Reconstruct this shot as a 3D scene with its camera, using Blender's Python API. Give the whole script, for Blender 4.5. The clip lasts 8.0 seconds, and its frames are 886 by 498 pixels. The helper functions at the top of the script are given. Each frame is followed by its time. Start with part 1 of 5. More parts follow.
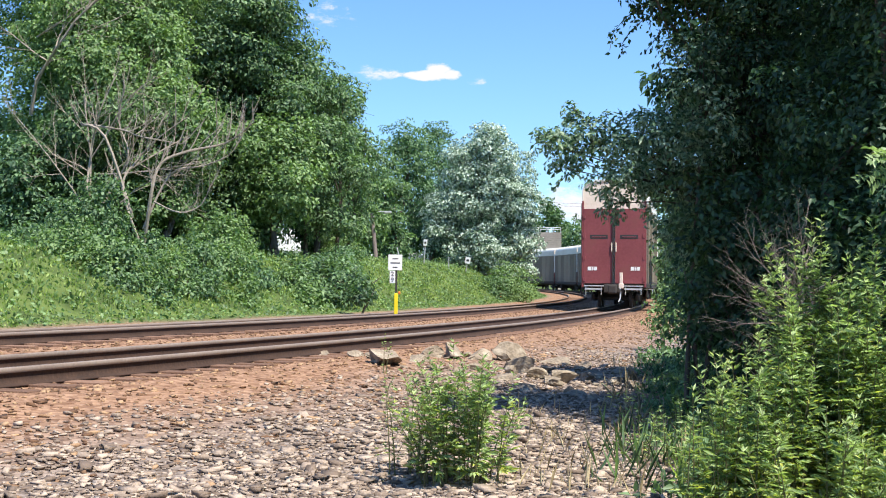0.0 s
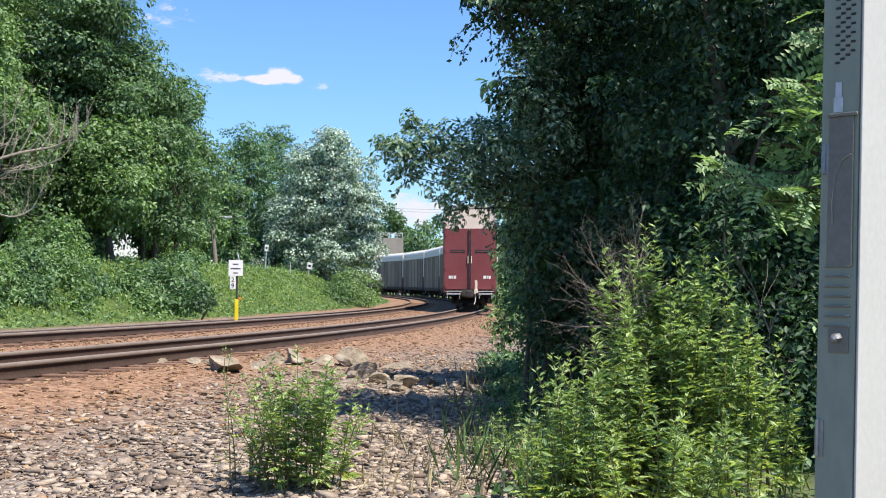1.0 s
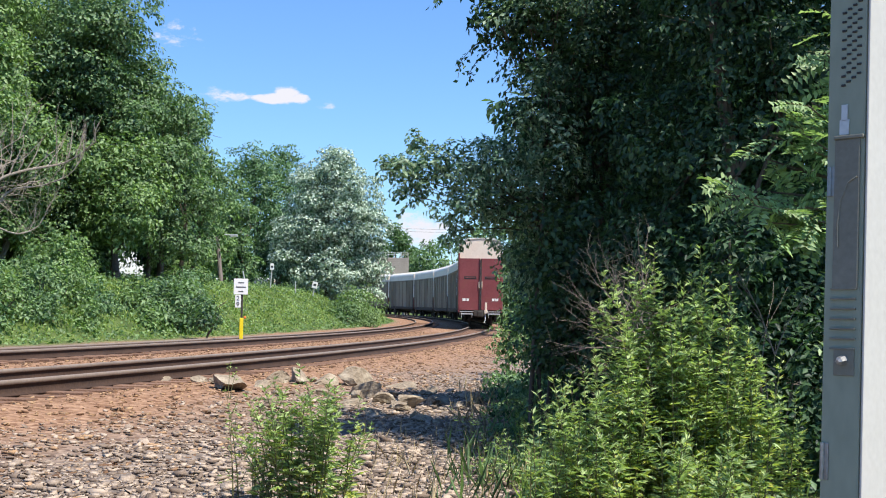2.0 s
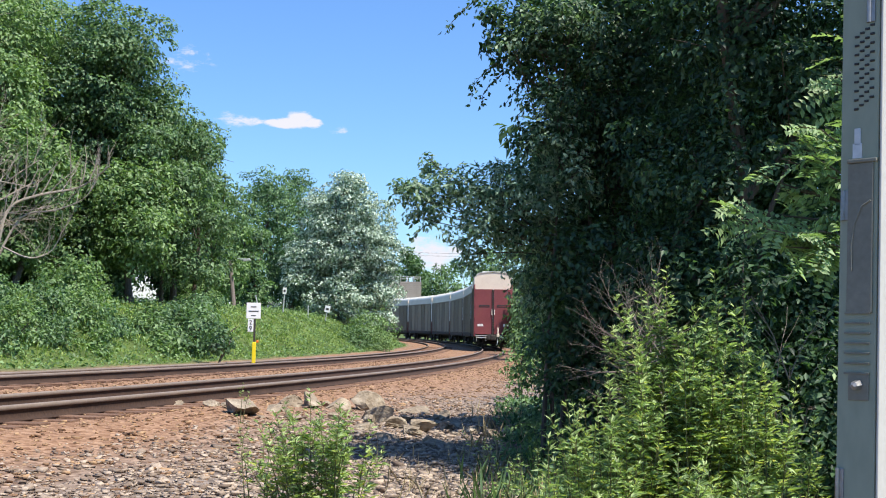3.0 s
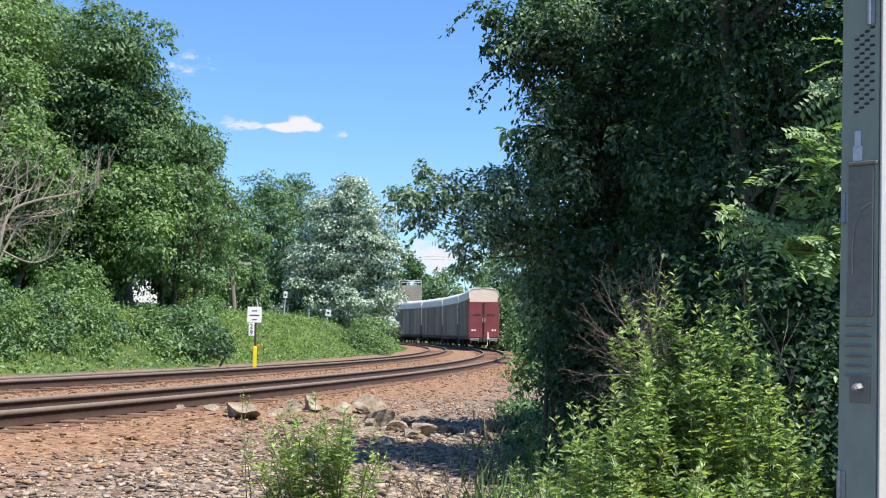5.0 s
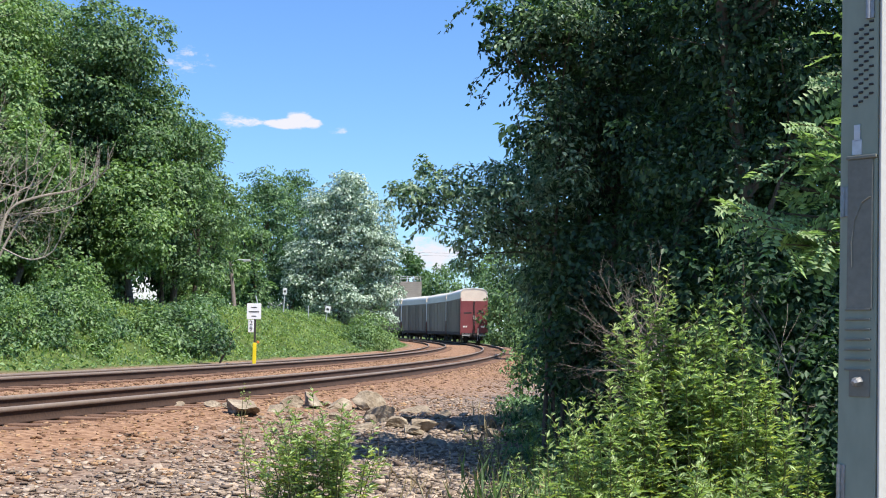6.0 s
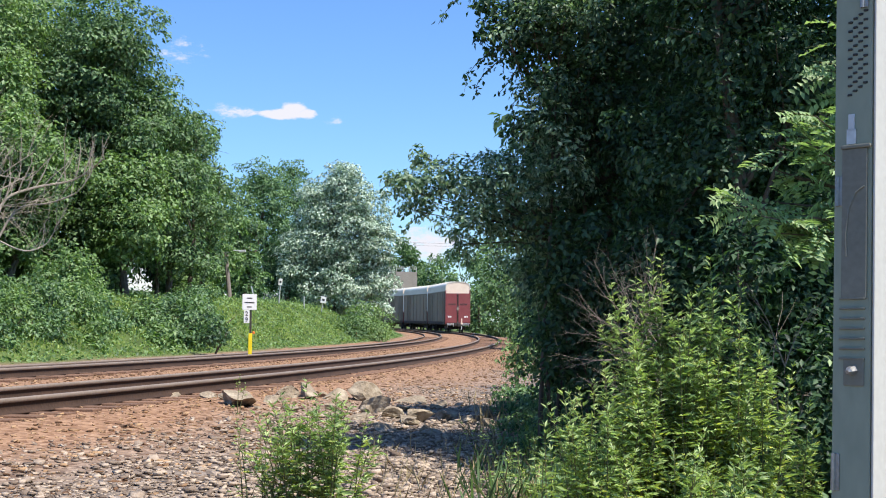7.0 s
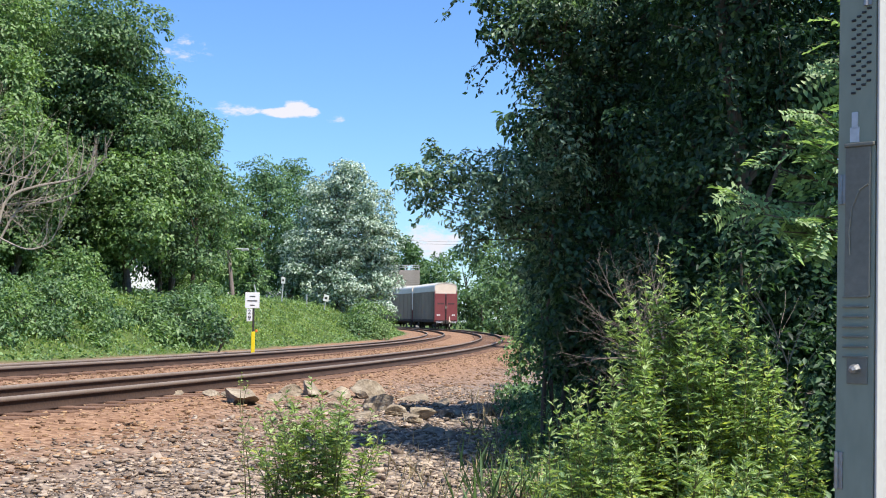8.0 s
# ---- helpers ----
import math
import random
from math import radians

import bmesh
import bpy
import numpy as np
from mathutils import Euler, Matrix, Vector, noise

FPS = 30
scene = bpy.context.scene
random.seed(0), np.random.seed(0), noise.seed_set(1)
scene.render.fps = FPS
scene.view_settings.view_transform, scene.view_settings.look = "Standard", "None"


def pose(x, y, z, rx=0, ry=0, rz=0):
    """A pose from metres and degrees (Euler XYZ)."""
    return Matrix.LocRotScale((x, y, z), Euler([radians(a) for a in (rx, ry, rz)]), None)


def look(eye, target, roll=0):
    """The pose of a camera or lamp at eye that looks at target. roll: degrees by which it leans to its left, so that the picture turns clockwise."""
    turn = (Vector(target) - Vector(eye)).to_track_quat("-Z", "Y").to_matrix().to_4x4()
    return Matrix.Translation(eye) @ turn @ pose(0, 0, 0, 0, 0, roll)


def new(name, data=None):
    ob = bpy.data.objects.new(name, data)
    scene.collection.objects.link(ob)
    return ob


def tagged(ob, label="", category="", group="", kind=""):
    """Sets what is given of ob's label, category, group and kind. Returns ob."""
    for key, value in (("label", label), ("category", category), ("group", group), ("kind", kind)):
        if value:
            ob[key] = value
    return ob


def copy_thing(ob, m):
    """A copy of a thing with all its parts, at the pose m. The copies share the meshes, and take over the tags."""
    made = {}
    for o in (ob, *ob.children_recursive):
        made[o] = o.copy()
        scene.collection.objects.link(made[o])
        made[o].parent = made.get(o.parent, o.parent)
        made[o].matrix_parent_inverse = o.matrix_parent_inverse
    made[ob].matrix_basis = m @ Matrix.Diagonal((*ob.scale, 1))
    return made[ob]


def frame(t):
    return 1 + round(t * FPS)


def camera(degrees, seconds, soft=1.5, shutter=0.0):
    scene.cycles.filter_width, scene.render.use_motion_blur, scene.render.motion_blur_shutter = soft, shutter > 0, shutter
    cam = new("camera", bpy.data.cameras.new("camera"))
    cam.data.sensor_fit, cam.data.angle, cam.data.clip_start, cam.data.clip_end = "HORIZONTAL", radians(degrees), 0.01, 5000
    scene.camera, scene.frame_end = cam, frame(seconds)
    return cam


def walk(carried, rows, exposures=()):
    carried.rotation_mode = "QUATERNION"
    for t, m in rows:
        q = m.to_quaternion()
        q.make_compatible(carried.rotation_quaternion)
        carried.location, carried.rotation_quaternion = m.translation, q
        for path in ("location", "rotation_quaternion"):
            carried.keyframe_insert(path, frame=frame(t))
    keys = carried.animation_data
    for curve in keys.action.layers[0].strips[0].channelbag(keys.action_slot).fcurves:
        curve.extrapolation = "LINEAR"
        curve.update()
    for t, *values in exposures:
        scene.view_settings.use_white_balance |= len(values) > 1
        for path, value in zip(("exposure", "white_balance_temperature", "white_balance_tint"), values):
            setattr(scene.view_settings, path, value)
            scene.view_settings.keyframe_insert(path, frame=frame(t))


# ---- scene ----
from functools import lru_cache

CAM_Z = 0.895
cam = camera(40.18, 8.0, soft=1.05)
walk(cam, [
    (0.0, pose(0.000, 0, CAM_Z + 0.004, 91.583, -0.465, 6.618)),
    (0.2, pose(0.000, 0, CAM_Z + 0.004, 91.740, -0.460, 5.930)),
    (0.5, pose(0.000, 0, CAM_Z + 0.003, 91.889, -0.444, 3.452)),
    (1.0, pose(-0.001, 0, CAM_Z + 0.001, 91.886, -0.228, -0.833)),
    (1.2, pose(-0.001, 0, CAM_Z + 0.001, 91.940, -0.290, -1.380)),
    (1.5, pose(-0.0005, 0, CAM_Z + 0.001, 92.130, -0.391, -1.463)),
    (2.0, pose(0.000, 0, CAM_Z - 0.001, 92.836, -0.667, -0.595)),
    (2.2, pose(0.000, 0, CAM_Z - 0.001, 93.210, -0.670, -0.060)),
    (3.5, pose(0.000, 0, CAM_Z, 94.081, -0.661, 0.000)),
    (4.0, pose(0.000, 0, CAM_Z - 0.001, 94.159, -0.650, -0.031)),
    (4.5, pose(0.0005, 0, CAM_Z + 0.001, 94.146, -0.582, -0.003)),
    (6.0, pose(0.000, 0, CAM_Z - 0.004, 93.955, -0.389, 0.020)),
    (6.5, pose(0.003, 0, CAM_Z - 0.002, 93.564, -0.143, -0.184)),
    (7.0, pose(0.0015, 0, CAM_Z - 0.003, 93.488, -0.203, -0.183)),
    (7.5, pose(0.003, 0, CAM_Z - 0.003, 93.447, -0.235, -0.075)),
    (8.0, pose(0.0005, 0, CAM_Z - 0.003, 93.405, -0.198, -0.056)),
], exposures=[(0.0, 0.90), (0.5, 0.87), (1.1, 0.74), (8.0, 0.74)])

# ---- light ----
SUN_AZ, SUN_EL = 126.0, 61.0   # azimuth clockwise from +y
to_sun = Vector((math.sin(radians(SUN_AZ)) * math.cos(radians(SUN_EL)),
                 math.cos(radians(SUN_AZ)) * math.cos(radians(SUN_EL)), math.sin(radians(SUN_EL))))
sun = new("sun", bpy.data.lights.new("sun", "SUN"))
sun.data.energy, sun.data.angle, sun.data.color = 5.0, radians(0.5), (1.0, 0.95, 0.87)
sun.matrix_world = look(to_sun * 60, (0, 0, 0))

world = bpy.data.worlds.new("sky")
scene.world = world
world.use_nodes = True


def build_sky():
    nt = world.node_tree
    n, link = nt.nodes, nt.links
    n.clear()
    out, bg = n.new("ShaderNodeOutputWorld"), n.new("ShaderNodeBackground")
    sky = n.new("ShaderNodeTexSky")
    sky.sky_type, sky.sun_disc = "NISHITA", False
    sky.sun_elevation, sky.sun_rotation = radians(SUN_EL), radians(SUN_AZ)
    sky.air_density, sky.dust_density, sky.ozone_density = 1.15, 0.2, 4.5
    bg.inputs["Strength"].default_value = 0.10
    co = n.new("ShaderNodeTexCoord")
    # small fair-weather clouds: soft discs of direction broken up by noise
    nz = n.new("ShaderNodeTexNoise")
    nz.inputs["Scale"].default_value, nz.inputs["Detail"].default_value, nz.inputs["Roughness"].default_value = 70.0, 8.0, 0.68
    st = n.new("ShaderNodeMapping")
    st.inputs["Scale"].default_value = (1, 1, 2.4)
    link.new(co.outputs["Generated"], st.inputs["Vector"])
    link.new(st.outputs["Vector"], nz.inputs["Vector"])
    total = None
    # azimuth (deg from +y towards +x), elevation, half width, half height, weight
    for az, el, w, h, k in ((-7.3, 9.72, 1.15, 0.30, 1.0), (-6.95, 10.0, 0.66, 0.40, 0.95), (-6.35, 9.75, 0.55, 0.28, 0.9), (-7.9, 9.72, 0.9, 0.24, 0.8), (-9.6, 9.75, 1.7, 0.38, 0.54), (-10.3, 9.95, 0.8, 0.3, 0.4), (-12.2, 12.4, 2.0, 0.8, 0.37),
                            (-4.9, 9.5, 1.1, 0.35, 0.35), (-0.6, 3.7, 2.0, 1.2, 0.7),
                            (-32, 9, 6, 1.2, 0.8), (38, 14, 8, 2.0, 0.9)):
        a, e = radians(az), radians(el)
        c = Vector((math.sin(a) * math.cos(e), math.cos(a) * math.cos(e), math.sin(e)))
        right = Vector((math.cos(a), -math.sin(a), 0))
        up = right.cross(c)
        parts = []
        for axis, size in ((right, w), (up, h)):
            d = n.new("ShaderNodeVectorMath")
            d.operation = "DOT_PRODUCT"
            d.inputs[1].default_value = axis / math.sin(radians(size))
            s = n.new("ShaderNodeVectorMath")
            s.operation = "SUBTRACT"
            s.inputs[1].default_value = c
            link.new(co.outputs["Generated"], s.inputs[0])
            link.new(s.outputs[0], d.inputs[0])
            p = n.new("ShaderNodeMath")
            p.operation = "POWER"
            ab = n.new("ShaderNodeMath")
            ab.operation = "ABSOLUTE"
            link.new(d.outputs["Value"], ab.inputs[0])
            link.new(ab.outputs[0], p.inputs[0])
            p.inputs[1].default_value = 2.0
            parts.append(p)
        su = n.new("ShaderNodeMath")
        su.operation = "ADD"
        link.new(parts[0].outputs[0], su.inputs[0])
        link.new(parts[1].outputs[0], su.inputs[1])
        mr = n.new("ShaderNodeMapRange")
        mr.inputs["From Min"].default_value, mr.inputs["From Max"].default_value = 1.3, 0.0
        mr.inputs["To Min"].default_value, mr.inputs["To Max"].default_value = 0.0, k
        link.new(su.outputs[0], mr.inputs["Value"])
        if total is None:
            total = mr.outputs[0]
        else:
            mx = n.new("ShaderNodeMath")
            mx.operation = "MAXIMUM"
            link.new(total, mx.inputs[0])
            link.new(mr.outputs[0], mx.inputs[1])
            total = mx.outputs[0]
    ad = n.new("ShaderNodeMath")
    ad.operation = "ADD"
    link.new(total, ad.inputs[0])
    amp = n.new("ShaderNodeMath")
    amp.operation = "MULTIPLY"
    amp.inputs[1].default_value = 1.5
    link.new(nz.outputs["Fac"], amp.inputs[0])
    link.new(amp.outputs[0], ad.inputs[1])
    cr = n.new("ShaderNodeMapRange")
    cr.interpolation_type = "SMOOTHSTEP"
    cr.inputs["From Min"].default_value, cr.inputs["From Max"].default_value = 1.02, 1.50
    link.new(ad.outputs[0], cr.inputs["Value"])
    ga = n.new("ShaderNodeMath")
    ga.operation = "MULTIPLY"
    gt = n.new("ShaderNodeMath")
    gt.operation = "GREATER_THAN"
    gt.inputs[1].default_value = 0.001
    link.new(total, gt.inputs[0])
    link.new(cr.outputs[0], ga.inputs[0])
    link.new(gt.outputs[0], ga.inputs[1])
    mix = n.new("ShaderNodeMix")
    mix.data_type = "RGBA"
    link.new(ga.outputs[0], mix.inputs["Factor"])
    deep = n.new("ShaderNodeMix")
    deep.data_type, deep.blend_type = "RGBA", "MULTIPLY"
    deep.inputs["Factor"].default_value = 1.0
    link.new(sky.outputs[0], deep.inputs[6])
    deep.inputs[7].default_value = (0.665, 0.885, 1.19, 1)
    link.new(deep.outputs[2], mix.inputs[6])
    mix.inputs[7].default_value = (5.4, 5.4, 5.9, 1)
    link.new(mix.outputs[2], bg.inputs["Color"])
    link.new(bg.outputs[0], out.inputs["Surface"])


build_sky()


# ---- materials ----
def surface(name, dark, light, rough=0.8, metal=0.0, scale=3.0, fine=40.0, bump=0.15, bump_scale=None, spots=None, spot_scale=8.0,
            spot_at=0.62, per_object=0.0, per_island=0.0, space="Object", translucent=None, stretch=(1, 1, 1), spec=0.3):
    """A node material: two colours mixed by coarse and fine noise, optional third colour in patches, relief, and variation by piece."""
    m = bpy.data.materials.new(name)
    m.use_nodes = True
    nt = m.node_tree
    n, link = nt.nodes, nt.links
    b = n["Principled BSDF"]
    b.inputs["Roughness"].default_value, b.inputs["Metallic"].default_value = rough, metal
    b.inputs["Specular IOR Level"].default_value = spec
    co, mp = n.new("ShaderNodeTexCoord"), n.new("ShaderNodeMapping")
    mp.inputs["Scale"].default_value = stretch
    link.new(co.outputs[space], mp.inputs["Vector"])
    n1, n2 = n.new("ShaderNodeTexNoise"), n.new("ShaderNodeTexNoise")
    for nd, sc, det in ((n1, scale, 4.0), (n2, fine, 3.0)):
        nd.inputs["Scale"].default_value, nd.inputs["Detail"].default_value = sc, det
        link.new(mp.outputs[0], nd.inputs["Vector"])
    add = n.new("ShaderNodeMath")
    add.operation = "MULTIPLY_ADD"
    add.inputs[1].default_value = 0.5
    link.new(n2.outputs["Fac"], add.inputs[0])
    half = n.new("ShaderNodeMath")
    half.operation = "MULTIPLY"
    half.inputs[1].default_value = 0.5
    link.new(n1.outputs["Fac"], half.inputs[0])
    link.new(half.outputs[0], add.inputs[2])
    fac = add.outputs[0]
    if per_object or per_island:
        src = n.new("ShaderNodeObjectInfo").outputs["Random"] if per_object else n.new("ShaderNodeNewGeometry").outputs["Random Per Island"]
        mm = n.new("ShaderNodeMath")
        mm.operation = "MULTIPLY_ADD"
        mm.inputs[1].default_value = per_object or per_island
        link.new(src, mm.inputs[0])
        sh = n.new("ShaderNodeMath")
        sh.operation = "SUBTRACT"
        sh.inputs[1].default_value = (per_object or per_island) / 2
        link.new(fac, sh.inputs[0])
        link.new(sh.outputs[0], mm.inputs[2])
        fac = mm.outputs[0]
    mr = n.new("ShaderNodeMapRange")
    mr.inputs["From Min"].default_value, mr.inputs["From Max"].default_value = 0.28, 0.72
    link.new(fac, mr.inputs["Value"])
    mix = n.new("ShaderNodeMix")
    mix.data_type = "RGBA"
    link.new(mr.outputs[0], mix.inputs["Factor"])
    mix.inputs[6].default_value, mix.inputs[7].default_value = (*dark, 1), (*light, 1)
    col = mix.outputs[2]
    if spots:
        n3 = n.new("ShaderNodeTexNoise")
        n3.inputs["Scale"].default_value, n3.inputs["Detail"].default_value = spot_scale, 5.0
        link.new(mp.outputs[0], n3.inputs["Vector"])
        m3 = n.new("ShaderNodeMapRange")
        m3.inputs["From Min"].default_value, m3.inputs["From Max"].default_value = spot_at - 0.05, spot_at + 0.08
        link.new(n3.outputs["Fac"], m3.inputs["Value"])
        mx = n.new("ShaderNodeMix")
        mx.data_type = "RGBA"
        link.new(m3.outputs[0], mx.inputs["Factor"])
        link.new(col, mx.inputs[6])
        mx.inputs[7].default_value = (*spots, 1)
        col = mx.outputs[2]
    link.new(col, b.inputs["Base Color"])
    if bump:
        bp = n.new("ShaderNodeBump")
        bp.inputs["Strength"].default_value, bp.inputs["Distance"].default_value = bump, 0.02
        link.new(n2.outputs["Fac"], bp.inputs["Height"])
        link.new(bp.outputs[0], b.inputs["Normal"])
    if translucent:
        tr, ms = n.new("ShaderNodeBsdfTranslucent"), n.new("ShaderNodeMixShader")
        tint = n.new("ShaderNodeMix")
        tint.data_type, tint.blend_type = "RGBA", "MULTIPLY"
        tint.inputs["Factor"].default_value = 1.0
        link.new(col, tint.inputs[6])
        tint.inputs[7].default_value = (*translucent, 1)
        link.new(tint.outputs[2], tr.inputs["Color"])
        ms.inputs["Fac"].default_value = 0.35
        link.new(b.outputs[0], ms.inputs[1])
        link.new(tr.outputs[0], ms.inputs[2])
        link.new(ms.outputs[0], n["Material Output"].inputs["Surface"])
    return m


def leaf_mat(name, dark, light, rough=0.5, scale=0.35, spec=0.35, vary=0.55, through_tint=(1.35, 1.55, 0.75)):
    return surface(name, dark, light, rough=rough, scale=scale, fine=2.2, bump=0, per_island=vary, translucent=through_tint, spec=spec)


M_LEAF_WOOD = leaf_mat("leaf_wood", (0.038, 0.080, 0.034), (0.195, 0.300, 0.140))
M_LEAF_LIGHT = leaf_mat("leaf_light", (0.068, 0.125, 0.040), (0.240, 0.350, 0.145))
M_LEAF_BLUE = leaf_mat("leaf_blue", (0.040, 0.088, 0.044), (0.185, 0.295, 0.145))
M_LEAF_SILVER = leaf_mat("leaf_silver", (0.105, 0.180, 0.100), (0.64, 0.73, 0.60), rough=0.45, vary=0.9, through_tint=(0.9, 1.0, 0.9))
# darker leaf copy: the shade inside the trees is put into its colour
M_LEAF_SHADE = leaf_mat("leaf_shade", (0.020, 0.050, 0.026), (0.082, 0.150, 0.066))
M_LEAF_LOCUST = leaf_mat("leaf_locust", (0.120, 0.190, 0.075), (0.32, 0.43, 0.205))
M_LEAF_HERB = leaf_mat("leaf_herb", (0.130, 0.195, 0.068), (0.43, 0.53, 0.225), scale=3.0)
M_LEAF_YELLOW = leaf_mat("leaf_yellowing", (0.22, 0.28, 0.05), (0.50, 0.50, 0.12), scale=3.0)
M_GRASS = leaf_mat("grass", (0.12, 0.195, 0.040), (0.37, 0.465, 0.135), scale=0.6)
# paler leaf copy: sunlight on the outer leaves is put into its colour
M_LEAF_SUNLIT = leaf_mat("leaf_sunlit", (0.060, 0.125, 0.065), (0.33, 0.43, 0.30), vary=0.7)
M_FAR_LEAF = leaf_mat("leaf_far", (0.045, 0.095, 0.040), (0.13, 0.22, 0.085))
M_BARK = surface("bark", (0.05, 0.038, 0.028), (0.16, 0.13, 0.10), rough=0.95, scale=4, fine=30, bump=0.6, stretch=(1, 1, 0.2))
M_DEAD = surface("dead_wood", (0.20, 0.16, 0.12), (0.42, 0.36, 0.29), rough=0.9, scale=5, fine=40, bump=0.3)
M_TWIG = surface("dry_twig", (0.12, 0.095, 0.08), (0.27, 0.22, 0.18), rough=0.9, scale=6, fine=40, bump=0.2)
M_STEM = surface("herb_stem", (0.08, 0.09, 0.03), (0.18, 0.16, 0.07), rough=0.8, scale=6, fine=40, bump=0.1)
M_STRAW = surface("straw", (0.30, 0.23, 0.12), (0.50, 0.41, 0.24), rough=0.8, scale=5, fine=40, bump=0.05)
M_RAIL = surface("rail_rust", (0.026, 0.015, 0.010), (0.070, 0.038, 0.024), rough=0.85, scale=2, fine=25, bump=0.3)
M_RAILHEAD = surface("rail_head", (0.185, 0.140, 0.110), (0.315, 0.25, 0.195), rough=0.55, metal=0.2, scale=1.5, fine=30, bump=0.05)
M_SLEEPER = surface("sleeper_wood", (0.10, 0.055, 0.035), (0.24, 0.14, 0.09), rough=0.95, scale=3, fine=40, bump=0.5, per_object=0.3)
M_STONE_GREY = surface("ballast_grey", (0.165, 0.120, 0.088), (0.43, 0.338, 0.255), rough=0.9, scale=6, fine=60, bump=0.3, per_island=0.7)
M_STONE_RUST = surface("ballast_rusty", (0.135, 0.072, 0.039), (0.375, 0.238, 0.133), rough=0.95, scale=6, fine=60, bump=0.3, per_island=0.8)
M_ROCK = surface("rock", (0.13, 0.100, 0.070), (0.37, 0.30, 0.215), rough=0.95, scale=3, fine=26, bump=0.9, spots=(0.43, 0.37, 0.28), spot_scale=4)
M_MAROON = surface("maroon_paint", (0.165, 0.040, 0.042), (0.245, 0.066, 0.068), rough=0.5, scale=0.6, fine=10, bump=0.05,
                   spots=(0.20, 0.062, 0.055), spot_scale=1.4, spot_at=0.6)
M_CREAM = surface("cream_paint", (0.66, 0.52, 0.41), (0.82, 0.70, 0.57), rough=0.6, scale=0.8, fine=14, bump=0.05)
M_ROOF = surface("galvanised_roof", (0.50, 0.48, 0.43), (0.70, 0.67, 0.61), rough=0.55, metal=0.0, scale=0.5, fine=12, bump=0.05)
M_SIDE = surface("side_screen", (0.135, 0.115, 0.085), (0.255, 0.220, 0.165), rough=0.7, metal=0.0, scale=0.4, fine=18, bump=0.1, per_object=0.5)
M_STEEL = surface("dark_steel", (0.025, 0.022, 0.020), (0.07, 0.06, 0.052), rough=0.75, scale=3, fine=30, bump=0.2)
M_GALV = surface("galvanised", (0.42, 0.42, 0.41), (0.62, 0.62, 0.60), rough=0.45, metal=0.4, scale=4, fine=50, bump=0.05)
M_LOCK = surface("worn_lock_steel", (0.20, 0.20, 0.19), (0.36, 0.35, 0.34), rough=0.4, metal=0.6, scale=8, fine=60, bump=0.1)
M_WHITE = surface("white_paint", (0.70, 0.68, 0.64), (0.84, 0.82, 0.78), rough=0.55, scale=3, fine=40, bump=0.04)
M_BLACK = surface("black_paint", (0.02, 0.02, 0.02), (0.05, 0.05, 0.05), rough=0.6, scale=3, fine=40, bump=0.04)
M_YELLOW = surface("yellow_paint", (0.72, 0.52, 0.01), (0.85, 0.66, 0.03), rough=0.5, scale=3, fine=30, bump=0.05)
M_ORANGE = surface("orange_plastic", (0.70, 0.16, 0.03), (0.82, 0.25, 0.06), rough=0.5, scale=3, fine=30, bump=0.05)
# cabinet side: darker than the front, its shade put into the colour
M_CAB_SHADE = surface("cabinet_side_shaded", (0.205, 0.238, 0.182), (0.290, 0.325, 0.248), rough=0.6, metal=0.0, scale=3.0, fine=30, bump=0.06,
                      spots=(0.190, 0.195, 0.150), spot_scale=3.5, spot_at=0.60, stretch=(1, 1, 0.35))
M_CAB_FRONT = surface("cabinet_front_paint", (0.45, 0.425, 0.385), (0.53, 0.505, 0.46), rough=0.6, scale=2.0, fine=50, bump=0.03,
                      spots=(0.42, 0.37, 0.31), spot_scale=3, spot_at=0.66)
M_CAB_DARK = surface("cabinet_dirty_recess", (0.130, 0.130, 0.105), (0.205, 0.205, 0.165), rough=0.6, metal=0.0, scale=6, fine=60, bump=0.05)
M_BRIDGE = surface("weathered_siding", (0.26, 0.22, 0.185), (0.42, 0.365, 0.315), rough=0.9, scale=0.4, fine=8, bump=0.2)
M_HOUSE = surface("house_siding", (0.72, 0.74, 0.76), (0.84, 0.85, 0.86), rough=0.7, scale=1, fine=20, bump=0.05)
M_POLE = surface("pole_wood", (0.13, 0.10, 0.085), (0.28, 0.23, 0.20), rough=0.95, scale=2, fine=30, bump=0.4, stretch=(1, 1, 0.15))


